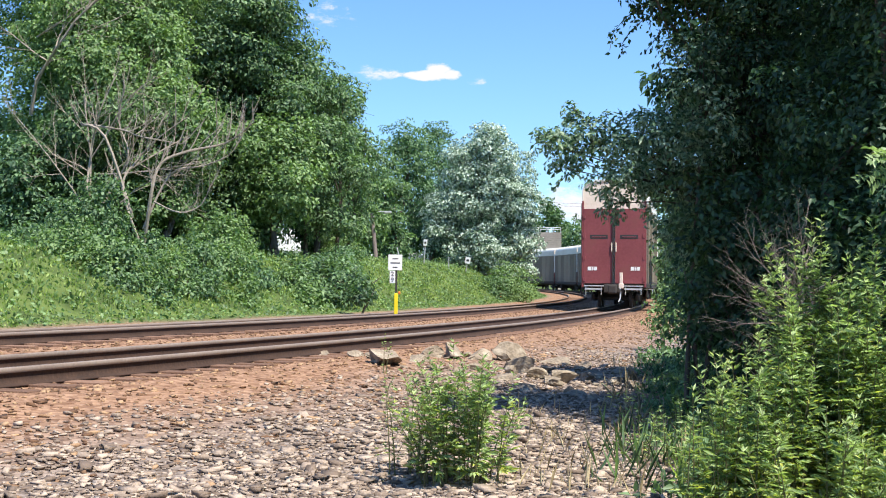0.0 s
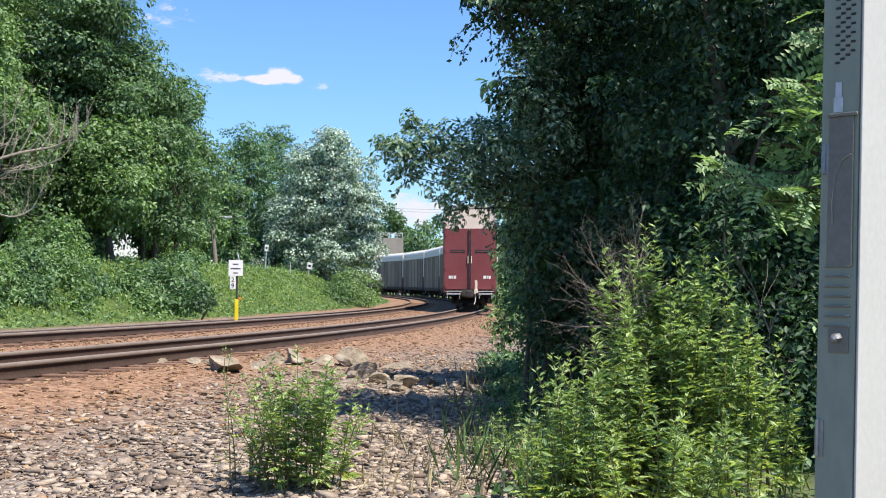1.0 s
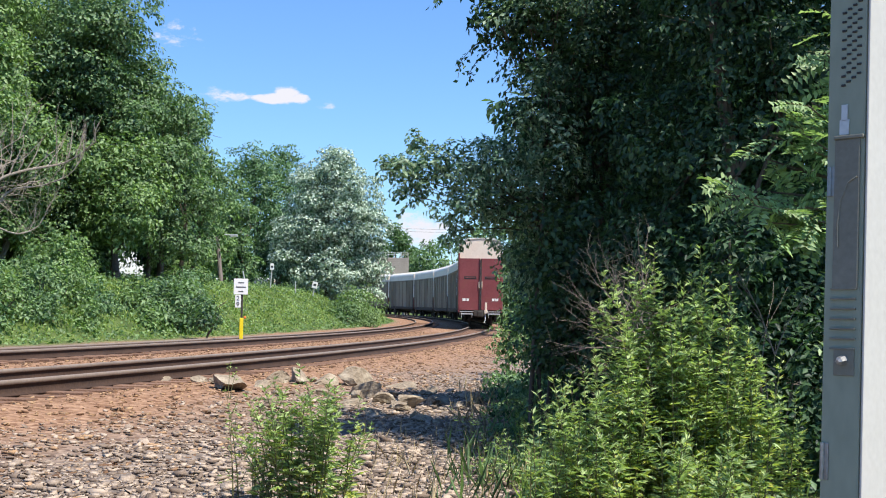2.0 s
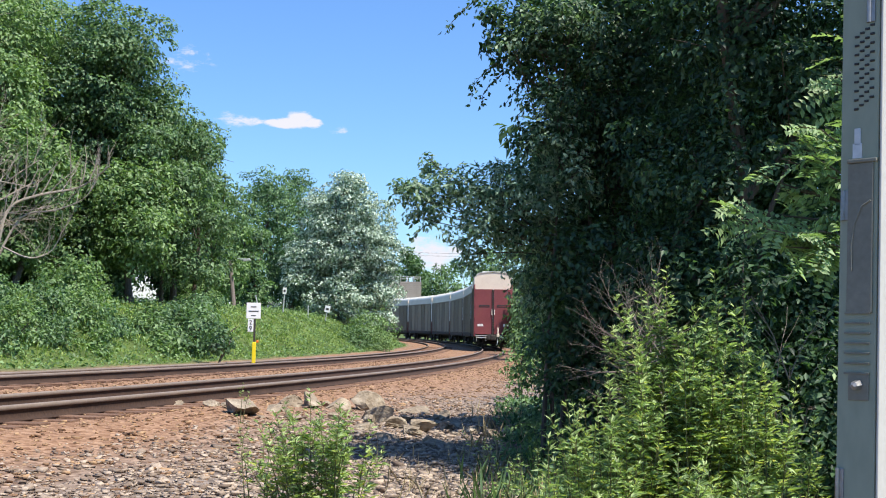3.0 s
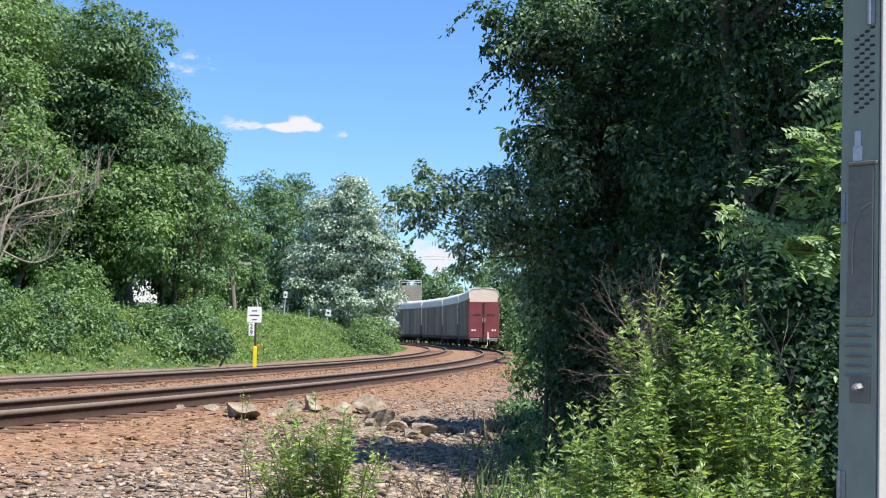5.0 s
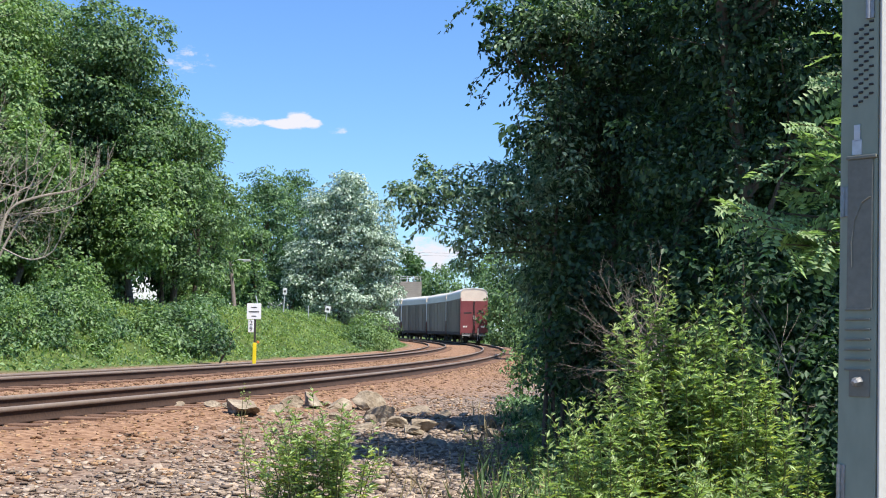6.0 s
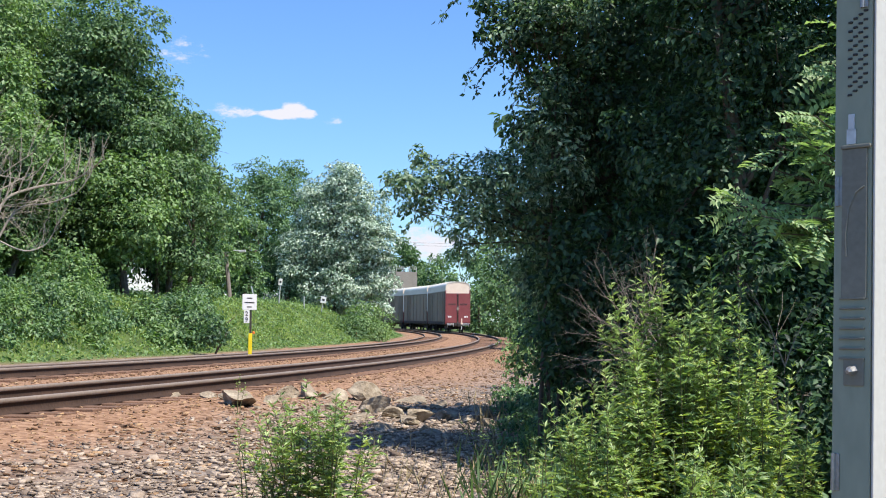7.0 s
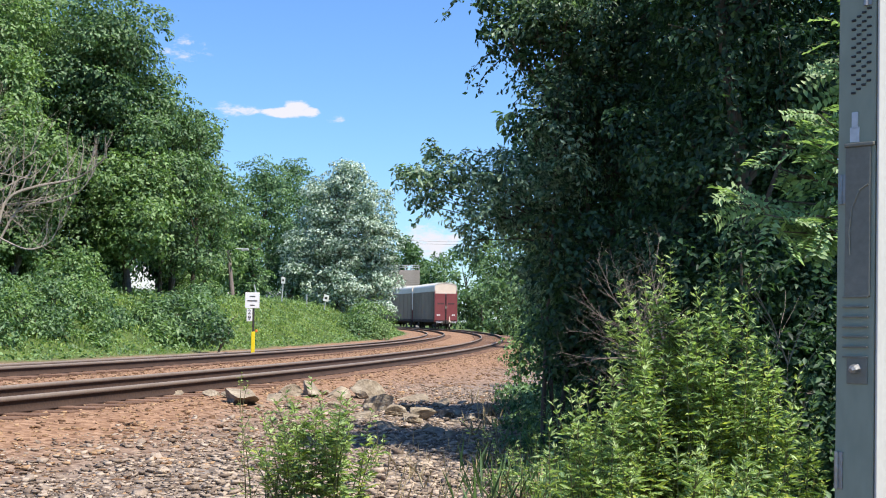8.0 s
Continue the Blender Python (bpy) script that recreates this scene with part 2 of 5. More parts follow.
def ground_mat():
    m = bpy.data.materials.new("ground")
    m.use_nodes = True
    nt = m.node_tree
    n, link = nt.nodes, nt.links
    b = n["Principled BSDF"]
    b.inputs["Roughness"].default_value = 0.95
    b.inputs["Specular IOR Level"].default_value = 0.15
    co = n.new("ShaderNodeTexCoord")

    def tex(scale, detail=5.0):
        t = n.new("ShaderNodeTexNoise")
        t.inputs["Scale"].default_value, t.inputs["Detail"].default_value = scale, detail
        link.new(co.outputs["Object"], t.inputs["Vector"])
        return t.outputs["Fac"]

    def mixed(fac, a, c):
        x = n.new("ShaderNodeMix")
        x.data_type = "RGBA"
        link.new(fac, x.inputs["Factor"])
        for k, v in ((6, a), (7, c)):
            if isinstance(v, tuple):
                x.inputs[k].default_value = (*v, 1)
            else:
                link.new(v, x.inputs[k])
        return x.outputs[2]

    def ranged(v, lo, hi):
        r = n.new("ShaderNodeMapRange")
        r.inputs["From Min"].default_value, r.inputs["From Max"].default_value = lo, hi
        link.new(v, r.inputs["Value"])
        return r.outputs[0]

    vo = n.new("ShaderNodeTexVoronoi")
    vo.inputs["Scale"].default_value = 16.0
    link.new(co.outputs["Object"], vo.inputs["Vector"])
    # grey base is darker than the loose stones: shade of their gaps in colour
    grey = mixed(ranged(vo.outputs["Color"], 0.1, 0.9), (0.10, 0.078, 0.063), (0.30, 0.243, 0.20))
    rust = mixed(ranged(vo.outputs["Color"], 0.1, 0.9), (0.15, 0.076, 0.042), (0.36, 0.22, 0.136))
    at_r, at_g = n.new("ShaderNodeAttribute"), n.new("ShaderNodeAttribute")
    at_r.attribute_name, at_g.attribute_name = "rust", "green"
    stone = mixed(at_r.outputs["Fac"], grey, rust)
    soil = mixed(ranged(tex(1.3), 0.35, 0.65), (0.05, 0.075, 0.022), (0.11, 0.15, 0.04))
    full = mixed(at_g.outputs["Fac"], stone, soil)
    link.new(full, b.inputs["Base Color"])
    bp = n.new("ShaderNodeBump")
    bp.inputs["Strength"].default_value, bp.inputs["Distance"].default_value = 0.8, 0.03
    link.new(vo.outputs["Distance"], bp.inputs["Height"])
    link.new(bp.outputs[0], b.inputs["Normal"])
    return m


M_GROUND = ground_mat()


# ---- mesh helpers ----
def part(name, bm, material, parent=None, label=""):
    """Links a bmesh as one mesh object under a thing or a part."""
    me = bpy.data.meshes.new(name)
    bm.to_mesh(me)
    bm.free()
    for m in material if isinstance(material, (list, tuple)) else (material,):
        me.materials.append(m)
    ob = new(name, me)
    if parent:
        ob.parent = parent
    if label:
        ob["label"] = label
    return ob


def box(bm, x0, x1, y0, y1, z0, z1, bevel=0.0, m=None, mat=0):
    r = bmesh.ops.create_cube(bm, size=1.0)
    vs = r["verts"]
    for v in vs:
        v.co = Vector((x0 + (v.co.x + 0.5) * (x1 - x0), y0 + (v.co.y + 0.5) * (y1 - y0), z0 + (v.co.z + 0.5) * (z1 - z0)))
    if bevel:
        es = list({e for v in vs for e in v.link_edges})
        r = bmesh.ops.bevel(bm, geom=es, offset=bevel, segments=2, affect="EDGES", profile=0.6)
        vs = list({v for f in r["faces"] for v in f.verts} | {v for v in vs if v.is_valid})
    if m:
        bmesh.ops.transform(bm, matrix=m, verts=vs)
    if mat:
        for f in {f for v in vs for f in v.link_faces}:
            f.material_index = mat
    return vs


def rod(bm, a, b, r0, r1=None, seg=6, cap=True):
    """A tapered rod from a to b."""
    a, b = Vector(a), Vector(b)
    r1 = r0 if r1 is None else r1
    ax = (b - a).normalized()
    q = ax.to_track_quat("Z", "Y").to_matrix()
    rings = []
    for p, r in ((a, r0), (b, r1)):
        rings.append([bm.verts.new(p + q @ Vector((r * math.cos(k * math.tau / seg), r * math.sin(k * math.tau / seg), 0))) for k in range(seg)])
    for k in range(seg):
        bm.faces.new((rings[0][k], rings[0][(k + 1) % seg], rings[1][(k + 1) % seg], rings[1][k]))
    if cap:
        bm.faces.new(rings[0][::-1])
        bm.faces.new(rings[1])


def tube(bm, pts, radii, seg=5):
    """One bent, tapering stem through pts."""
    rings = []
    for k, p in enumerate(pts):
        d = (pts[min(k + 1, len(pts) - 1)] - pts[max(k - 1, 0)]).normalized()
        x = d.cross(Vector((0.3, 1, 0.2))).normalized()
        y = d.cross(x)
        rings.append([bm.verts.new(p + (x * math.cos(j * math.tau / seg) + y * math.sin(j * math.tau / seg)) * radii[k]) for j in range(seg)])
    for r0, r1 in zip(rings, rings[1:]):
        for j in range(seg):
            bm.faces.new((r0[j], r0[(j + 1) % seg], r1[(j + 1) % seg], r1[j]))
    bm.faces.new(rings[-1])


def empty(name, m=None):
    ob = new(name)
    ob.empty_display_size = 0.2
    if m:
        ob.matrix_basis = m
    return ob


def fast_mesh(name, verts, faces, material, parent=None, smooth=False):
    """A mesh object from arrays of vertices and of faces with equal corner counts."""
    verts, faces = np.asarray(verts, np.float32), np.asarray(faces, np.int32)
    me = bpy.data.meshes.new(name)
    k = faces.shape[1]
    me.vertices.add(len(verts))
    me.vertices.foreach_set("co", verts.ravel())
    me.loops.add(faces.size)
    me.loops.foreach_set("vertex_index", faces.ravel())
    me.polygons.add(len(faces))
    me.polygons.foreach_set("loop_start", np.arange(0, faces.size, k, dtype=np.int32))
    me.polygons.foreach_set("loop_total", np.full(len(faces), k, np.int32))
    if smooth:
        me.polygons.foreach_set("use_smooth", np.ones(len(faces), bool))
    me.update(calc_edges=True)
    me.materials.append(material)
    ob = new(name, me)
    if parent:
        ob.parent = parent
    return ob


def unit(v):
    return v / np.maximum(np.linalg.norm(v, axis=1, keepdims=True), 1e-9)


def kites(pos, axis, normal, length, width, fold=0.18):
    """Leaves: folded kites (two triangles each) at pos, pointing along axis, facing normal."""
    axis = unit(axis)
    side = unit(np.cross(axis, normal))
    nor = np.cross(side, axis)
    L, W = np.reshape(length, (-1, 1)), np.reshape(width, (-1, 1))
    tip = pos + axis * L - nor * L * 0.12
    mid = pos + axis * L * 0.45 + nor * W * fold
    v = np.stack([pos, mid + side * W / 2, tip, mid - side * W / 2], 1).reshape(-1, 3)
    i = np.arange(len(pos), dtype=np.int32)[:, None] * 4
    f = np.concatenate([i + np.array([[0, 1, 2]]), i + np.array([[0, 2, 3]])], 1).reshape(-1, 3)
    return v, f


def crown_leaves(rng, lobes, per_m2, size, droop=0.35, ratio=0.55, clump=0.28, inner=0.35, flutter=0.8):
    """Leaves of a crown made of lobes (x, y, z, rx, ry, rz): domed boughs set over each lobe, open below, and a loose filling."""
    P, N = [], []
    for x, y, z, rx, ry, rz in lobes:
        c, r = np.array((x, y, z)), np.array((rx, ry, rz))
        area = 4 * math.pi * ((rx * ry) ** 1.6 + (rx * rz) ** 1.6 + (ry * rz) ** 1.6) ** (1 / 1.6) / 3 ** (1 / 1.6)
        total = max(45, int(area * per_m2))
        k = max(7, int(area / (clump * min(r)) ** 2 * 0.30))
        d = unit(rng.normal(size=(k, 3)))
        centres = d * rng.uniform(0.62, 1.10, (k, 1))
        grow = rng.uniform(0.55, 1.45, k)
        n_out = int(total * (1 - inner))
        pick = rng.choice(k, n_out, p=grow ** 2 / (grow ** 2).sum())
        dome, crest = unit(rng.normal(size=(n_out, 3))), unit(d + np.array([[0, 0, 0.85]]))[pick]
        below = np.sum(dome * crest, 1, keepdims=True)
        dome = np.where(below < -0.12, dome - 2 * below * crest, dome)
        off = dome * rng.uniform(0.35, 1.0, (n_out, 1)) ** 0.5 * clump * grow[pick][:, None] * np.array([[1.05, 1.05, 0.70]])
        p = centres[pick] + off
        P.append(c + p * r)
        N.append(unit(dome * 0.9 + crest * 0.4))
        n_in = total - n_out
        q = unit(rng.normal(size=(n_in, 3))) * rng.uniform(0.15, 0.78, (n_in, 1))
        P.append(c + q * r)
        N.append(unit(q))
    P, N = np.concatenate(P), np.concatenate(N)
    m = len(P)
    nor = unit(N * 0.9 + np.array([[0, 0, 0.25]]) + rng.normal(size=(m, 3)) * flutter * 0.42)
    ax = rng.normal(size=(m, 3)) + N * 0.8 - np.array([[0, 0, droop * 2]])
    ax = ax - nor * np.sum(ax * nor, 1, keepdims=True)
    L = size * rng.uniform(0.6, 1.25, m)
    return P, ax, nor, L, L * ratio


def limb_tree(bm, base, top, lobes, r0, rng, low=0.25):
    """Tapered trunk with one limb towards each lobe."""
    base, top = Vector(base), Vector(top)
    steps, last, rl = 5, base, r0
    pts = [base]
    for k in range(1, steps + 1):
        t = k / steps
        p = base.lerp(top, t) + Vector((rng.normal() * r0 * 0.7, rng.normal() * r0 * 0.7, 0)) * (t < 1)
        rod(bm, last, p, rl, r0 * (1 - 0.75 * t), 9, cap=False)
        last, rl = p, r0 * (1 - 0.75 * t)
        pts.append(p)
    for x, y, z, rx, ry, rz in lobes:
        c = Vector((x, y, z))
        t = min(0.99, max(low, (z - base.z) / max(0.1, top.z - base.z) * 0.75))
        a = pts[min(steps, int(t * steps))]
        mid = a.lerp(c, 0.5) + Vector((rng.normal() * 0.2, rng.normal() * 0.2, 0.25)) * min(1.0, rx * 1.5)
        rr = max(0.005, min(r0 * 0.35, rx * 0.11))
        rod(bm, a, mid, rr, rr * 0.65, 6, cap=False)
        rod(bm, mid, c, rr * 0.65, rr * 0.3, 6, cap=False)
        for _ in range(3):
            e = c + Vector((rng.normal() * rx, rng.normal() * ry, rng.normal() * rz)) * 0.5
            rod(bm, mid.lerp(c, 0.6), e, rr * 0.3, rr * 0.1, 4, cap=False)


def tree(base, top_z, lobes, leaf, size, per_m2, label, seed, r0=0.22, droop=0.35, ratio=0.55, category="tree", name="tree", bark=None, group="", low=0.25, **kw):
    rng = np.random.default_rng(seed)
    t = empty(name, pose(*base))
    b = np.array(base)
    local = [(x - b[0], y - b[1], z - b[2], rx, ry, rz) for x, y, z, rx, ry, rz in lobes]
    bm = bmesh.new()
    limb_tree(bm, (0, 0, -0.3), (rng.normal() * 0.4, rng.normal() * 0.4, top_z - b[2]), local, r0, rng, low)
    part("trunk", bm, bark or M_BARK, t)
    P, ax, nor, L, W = crown_leaves(rng, local, per_m2, size, droop, ratio, **kw)
    keep = P[:, 2] > -0.1
    v, f = kites(P[keep], ax[keep], nor[keep], L[keep], W[keep])
    fast_mesh("crown", v, f, leaf, t)
    return tagged(t, label, category, group)


# ---- the line of the two tracks ----
STEP = 0.25
S0, S1 = -60.0, 420.0


def bend(s):
    """Curvature along the line, 1/m; held steady where it runs out of sight."""
    s = min(max(s, -20.0), 178.0) / 100
    return -0.00364 + 0.00531 * s - 0.00433 * s * s


def lay_line():
    n = int((S1 - S0) / STEP) + 1
    s = S0 + np.arange(n) * STEP
    k = np.array([bend(v) for v in s])
    th = np.cumsum(k) * STEP
    i0 = int(-S0 / STEP)
    th = th - th[i0] + 0.21446
    x, y = np.cumsum(np.sin(th)) * STEP, np.cumsum(np.cos(th)) * STEP
    x, y = x - x[i0] - 4.613, y - y[i0] + 18.106
    sc = np.clip(s, -20, 210)
    z = -0.00693 * sc + 0.00426 * sc * sc / 100
    return s, x, y, th, z


LS, LX, LY, LT, LZ = lay_line()
GAP = 4.53          # between the centre lines of the tracks
FAR_RISE = 0.06     # the inner track lies a little higher
GAUGE = 1.50        # centre to centre of the rail heads


def on_line(s, q=0.0):
    """x, y, heading, rail-top height at s metres along the near track, q metres to its inner side."""
    i = (s - S0) / STEP
    x, y, t, z = (np.interp(i, np.arange(len(LS)), a) for a in (LX, LY, LT, LZ))
    return x - math.cos(t) * q, y + math.sin(t) * q, t, z


def near_line(x, y):
    """For arrays of points: s, and the offset q to the inner side, of the nearest place on the line."""
    x, y = np.ravel(x), np.ravel(y)
    best, who = np.full(x.shape, 1e12), np.zeros(x.shape, int)
    for j in range(0, len(LS), 8):
        d = (x - LX[j]) ** 2 + (y - LY[j]) ** 2
        m = d < best
        best[m], who[m] = d[m], j
    for dj in range(-8, 9):
        j = np.clip(who + dj, 0, len(LS) - 1)
        d = (x - LX[j]) ** 2 + (y - LY[j]) ** 2
        m = d < best
        best[m] = d[m]
        who = np.where(m, j, who)
    q = -(x - LX[who]) * np.cos(LT[who]) + (y - LY[who]) * np.sin(LT[who])
    far = np.sqrt(best)
    q = np.where(np.abs(q) < far * 0.7, np.sign(q + 1e-9) * far, q)
    return LS[who], q, LZ[who]


def ground_z(x, y):
    x, y = np.asarray(x, float), np.asarray(y, float)
    s, q, z0 = near_line(x, y)
    z = np.interp(q, [-400, -60, -9, -4.2, -1.75, 1.9, 2.9, 6.4, 7.4, 8.2, 9.5, 11.0, 13, 60, 400],
                  [-1.5, -0.9, -0.52, -0.48, -0.20, -0.20, -0.14, -0.12, -0.02, 0.18, 0.95, 1.65, 1.95, 2.8, 8.0])
    z = z * np.where(q > 7.6, 1 + 0.0028 * np.clip(s, 0, 120), 1.0)
    z = z + z0 * np.clip(1 - (np.abs(q) - 8) / 30, 0, 1)
    bump = 0.05 * np.sin(x.ravel() * 1.7 + 1.3) * np.sin(y.ravel() * 1.1) + 0.03 * np.sin(x.ravel() * 4.1) * np.sin(y.ravel() * 3.7 + 0.6)
    z = z + bump * np.where((q > 8) | (q < -3.2), 1.0, 0.0) * np.where(q > 8, 2.0, 0.6)
    return z.reshape(x.shape)


def gz(x, y):
    return float(ground_z(np.array([x]), np.array([y]))[0])


# ---- ground ----
def build_ground():
    def axis(a, b, step, far_a, far_b):
        core = list(np.arange(a, b + 1e-6, step))
        d, v = step, core[-1]
        while v < far_b:
            d *= 1.22
            v += d
            core.append(v)
        d, v = step, core[0]
        while v > far_a:
            d *= 1.22
            v -= d
            core.insert(0, v)
        return np.array(core)
    xs, ys = axis(-32, 14, 0.32, -2500, 2500), axis(4, 110, 0.5, -2500, 2500)
    X, Y = np.meshgrid(xs, ys)
    Z = ground_z(X, Y)
    nx, ny = len(xs), len(ys)
    v = np.stack([X.ravel(), Y.ravel(), Z.ravel()], 1)
    i = (np.arange(ny - 1)[:, None] * nx + np.arange(nx - 1)[None, :]).ravel()
    f = np.stack([i, i + 1, i + nx + 1, i + nx], 1)
    g = tagged(fast_mesh("ground", v, f, M_GROUND, smooth=True), "grey and rust-stained railway gravel giving way to green banks", "ground", kind="structure")
    s, q, _ = near_line(X, Y)
    wob = 0.5 * np.sin(X.ravel() * 0.9) + 0.4 * np.sin(Y.ravel() * 0.7 + X.ravel() * 0.4)
    rust = np.clip(1.0 - (np.abs(q - 2.2) - 4.4 - wob * 0.5) / 2.0, 0, 1)
    green = np.clip((q - 7.0 - wob * 0.25) / 0.6, 0, 1)
    right = X.ravel() - (0.9 + 0.055 * np.clip(Y.ravel(), 0, 200) + 0.3 * wob)
    right = np.where(Y.ravel() > 40, -q - 5.0, right)
    green = np.maximum(green, np.clip(right / 1.2, 0, 1) * 0.9)
    green = np.maximum(green, np.clip((np.abs(q) - 25) / 10, 0, 1) * (Y.ravel() > 30))
    for nm, a in (("rust", rust), ("green", green)):
        g.data.attributes.new(nm, "FLOAT", "POINT").data.foreach_set("value", a.astype(np.float32))


build_ground()


# ---- tracks ----
RAIL = [(-0.075, -0.185), (0.075, -0.185), (0.070, -0.168), (0.014, -0.150), (0.010, -0.064), (0.036, -0.052), (0.037, -0.008), (0.028, 0.0),
        (-0.028, 0.0), (-0.037, -0.008), (-0.036, -0.052), (-0.010, -0.064), (-0.014, -0.150), (-0.070, -0.168)]


def rail(parent, q, dz):
    ss = np.arange(-45, 330, 1.5)
    k = len(RAIL)
    v = []
    for s in ss:
        x, y, t, z = on_line(float(s), q)
        for a, h in RAIL:
            v.append((x + math.cos(t) * a, y - math.sin(t) * a, z + dz + h))
    f = []
    for j in range(len(ss) - 1):
        for e in range(k):
            a, b = j * k + e, j * k + (e + 1) % k
            f.append((a, b, b + k, a + k))
    ob = fast_mesh("rail", v, f, M_RAIL, parent)
    ob.data.materials.append(M_RAILHEAD)
    idx = np.zeros(len(f), np.int32)
    idx[np.arange(len(f)) % k == 7] = 1
    for e in (5, 6, 8, 9):
        idx[np.arange(len(f)) % k == e] = 1
    ob.data.polygons.foreach_set("material_index", idx)
    return ob


def build_tracks():
    bm = bmesh.new()
    box(bm, -1.3, 1.3, -0.115, 0.115, -0.20, 0.0, 0.012)
    me = bpy.data.meshes.new("sleeper")
    bm.to_mesh(me)
    bm.free()
    me.materials.append(M_SLEEPER)
    rng = np.random.default_rng(5)
    for q, dz, cant, label in ((0.0, 0.0, 0.0, "curved railway track with dark rusty rails on red-stained ballast"),
                               (GAP, FAR_RISE + 0.02, 0.035, "inner curved railway track with dark rusty rails")):
        tr = tagged(empty("railway_track"), label, "railway track", "two parallel tracks", "structure")
        rail(tr, q - GAUGE / 2, dz)
        rail(tr, q + GAUGE / 2, dz - cant)
        for k in range(190):
            s = -14 + k * 0.56
            x, y, t, z = on_line(s, q)
            ob = new("sleeper", me)
            ob.parent = tr
            ob.matrix_basis = pose(x + rng.normal() * 0.02, y, z + dz - 0.178 + rng.normal() * 0.004, 0, 0, -math.degrees(t) + rng.normal() * 0.6)


build_tracks()


def build_gravel():
    """Loose stones: twelve-triangle lumps, grey on the open ground, rust-stained by the rails."""
    rng = np.random.default_rng(11)
    cube = np.array([(a, b, c) for a in (-1, 1) for b in (-1, 1) for c in (-1, 1)], float)
    quad = np.array([(0, 1, 3, 2), (4, 6, 7, 5), (0, 4, 5, 1), (2, 3, 7, 6), (0, 2, 6, 4), (1, 5, 7, 3)])

    def lumps(name, x, y, size, mat, label, lift=0.25):
        n = len(x)
        z = ground_z(x, y)
        u = rng.uniform(0.55, 1.0, (n, 1, 3)) * np.array([[[1.15, 0.85, 0.34]]])
        v = cube[None] * u * (1 + rng.uniform(-0.68, 0.22, (n, 8, 3)))
        a = rng.uniform(0, math.tau, n)
        tilt = rng.normal(0, 0.32, n)
        ct, st = np.cos(tilt)[:, None], np.sin(tilt)[:, None]
        yy, zz = v[..., 1] * ct - v[..., 2] * st, v[..., 1] * st + v[..., 2] * ct
        ca, sa = np.cos(a)[:, None], np.sin(a)[:, None]
        xx, yy = v[..., 0] * ca - yy * sa, v[..., 0] * sa + yy * ca
        w = np.stack([xx, yy, zz], 2) * (size[:, None, None] / 2)
        w += np.stack([x, y, z + size * lift * 0.5], 1)[:, None, :]
        f = (quad[None] + (np.arange(n) * 8)[:, None, None]).reshape(-1, 4)
        tagged(fast_mesh(name, w.reshape(-1, 3), f, mat), label, "gravel", kind="stuff")

    n = 76000
    y = 6.6 + 17.5 * rng.uniform(0, 1, n) ** 1.15
    x = rng.uniform(-0.50, 0.15, n) * y + rng.normal(0, 0.2, n)
    s, q, _ = near_line(x, y)
    size = np.clip(rng.lognormal(math.log(0.041), 0.45, n), 0.02, 0.15)
    grey = (q < -2.0) & (rng.uniform(0, 1, n) < np.clip((-q - 2.2) / 3.2, 0.0, 1))
    lumps("gravel", x[grey], y[grey], size[grey], M_STONE_GREY, "loose grey crushed stone on the open ground")
    n = 25000
    s = -12 + 62 * rng.uniform(0, 1, n) ** 1.3
    q = rng.uniform(-4.6, 6.6, n)
    line = np.array([on_line(float(a), float(b))[:2] for a, b in zip(s, q)])
    x, y = line[:, 0], line[:, 1]
    off = np.minimum(np.abs(np.abs(q) - GAUGE / 2), np.abs(np.abs(q - GAP) - GAUGE / 2))
    ok = off > 0.12
    size = np.clip(rng.lognormal(math.log(0.055), 0.35, n), 0.025, 0.13)
    lumps("ballast", x[ok], y[ok], size[ok], M_STONE_RUST, "rust-stained ballast stones along the rails", lift=0.1)


build_gravel()


# ---- the train ----
PITCH, BODY = 16.5, 15.7
CARS = 13


def end_at(t):
    """How far along the line the last car's end face stands at t seconds."""
    return 38.6 + 12.25 * t + 0.022 * t * t


def section(w, z_eave, z_top, rnd=0.55):
    """Half outline of a car's roof, from the eave over the rounded shoulder to the ridge."""
    pts = [(w, z_eave)]
    for k in range(1, 7):
        a = k / 6 * math.pi / 2
        pts.append((w - rnd * (1 - math.cos(a)), z_top - 0.10 - rnd * (1 - math.sin(a))))
    pts.append((0, z_top))
    return pts


def roof_mesh(bm, y0, y1, w, z_eave, z_top, thick=0.05):
    half = section(w, z_eave, z_top)
    ring = half + [(-x, z) for x, z in half[-2::-1]]
    inner = [(x * (1 - thick / w), z - thick) for x, z in ring[::-1]]
    ring = ring + inner
    a = [bm.verts.new((x, y0, z)) for x, z in ring]
    b = [bm.verts.new((x, y1, z)) for x, z in ring]
    n = len(ring)
    for k in range(n):
        bm.faces.new((a[k], a[(k + 1) % n], b[(k + 1) % n], b[k]))
    h = n // 2
    for vs, flip in ((a, 1), (b, 0)):
        for k in range(h - 1):
            q = (vs[k], vs[k + 1], vs[n - 2 - k], vs[n - 1 - k])
            bm.faces.new(q[::-1] if flip else q)


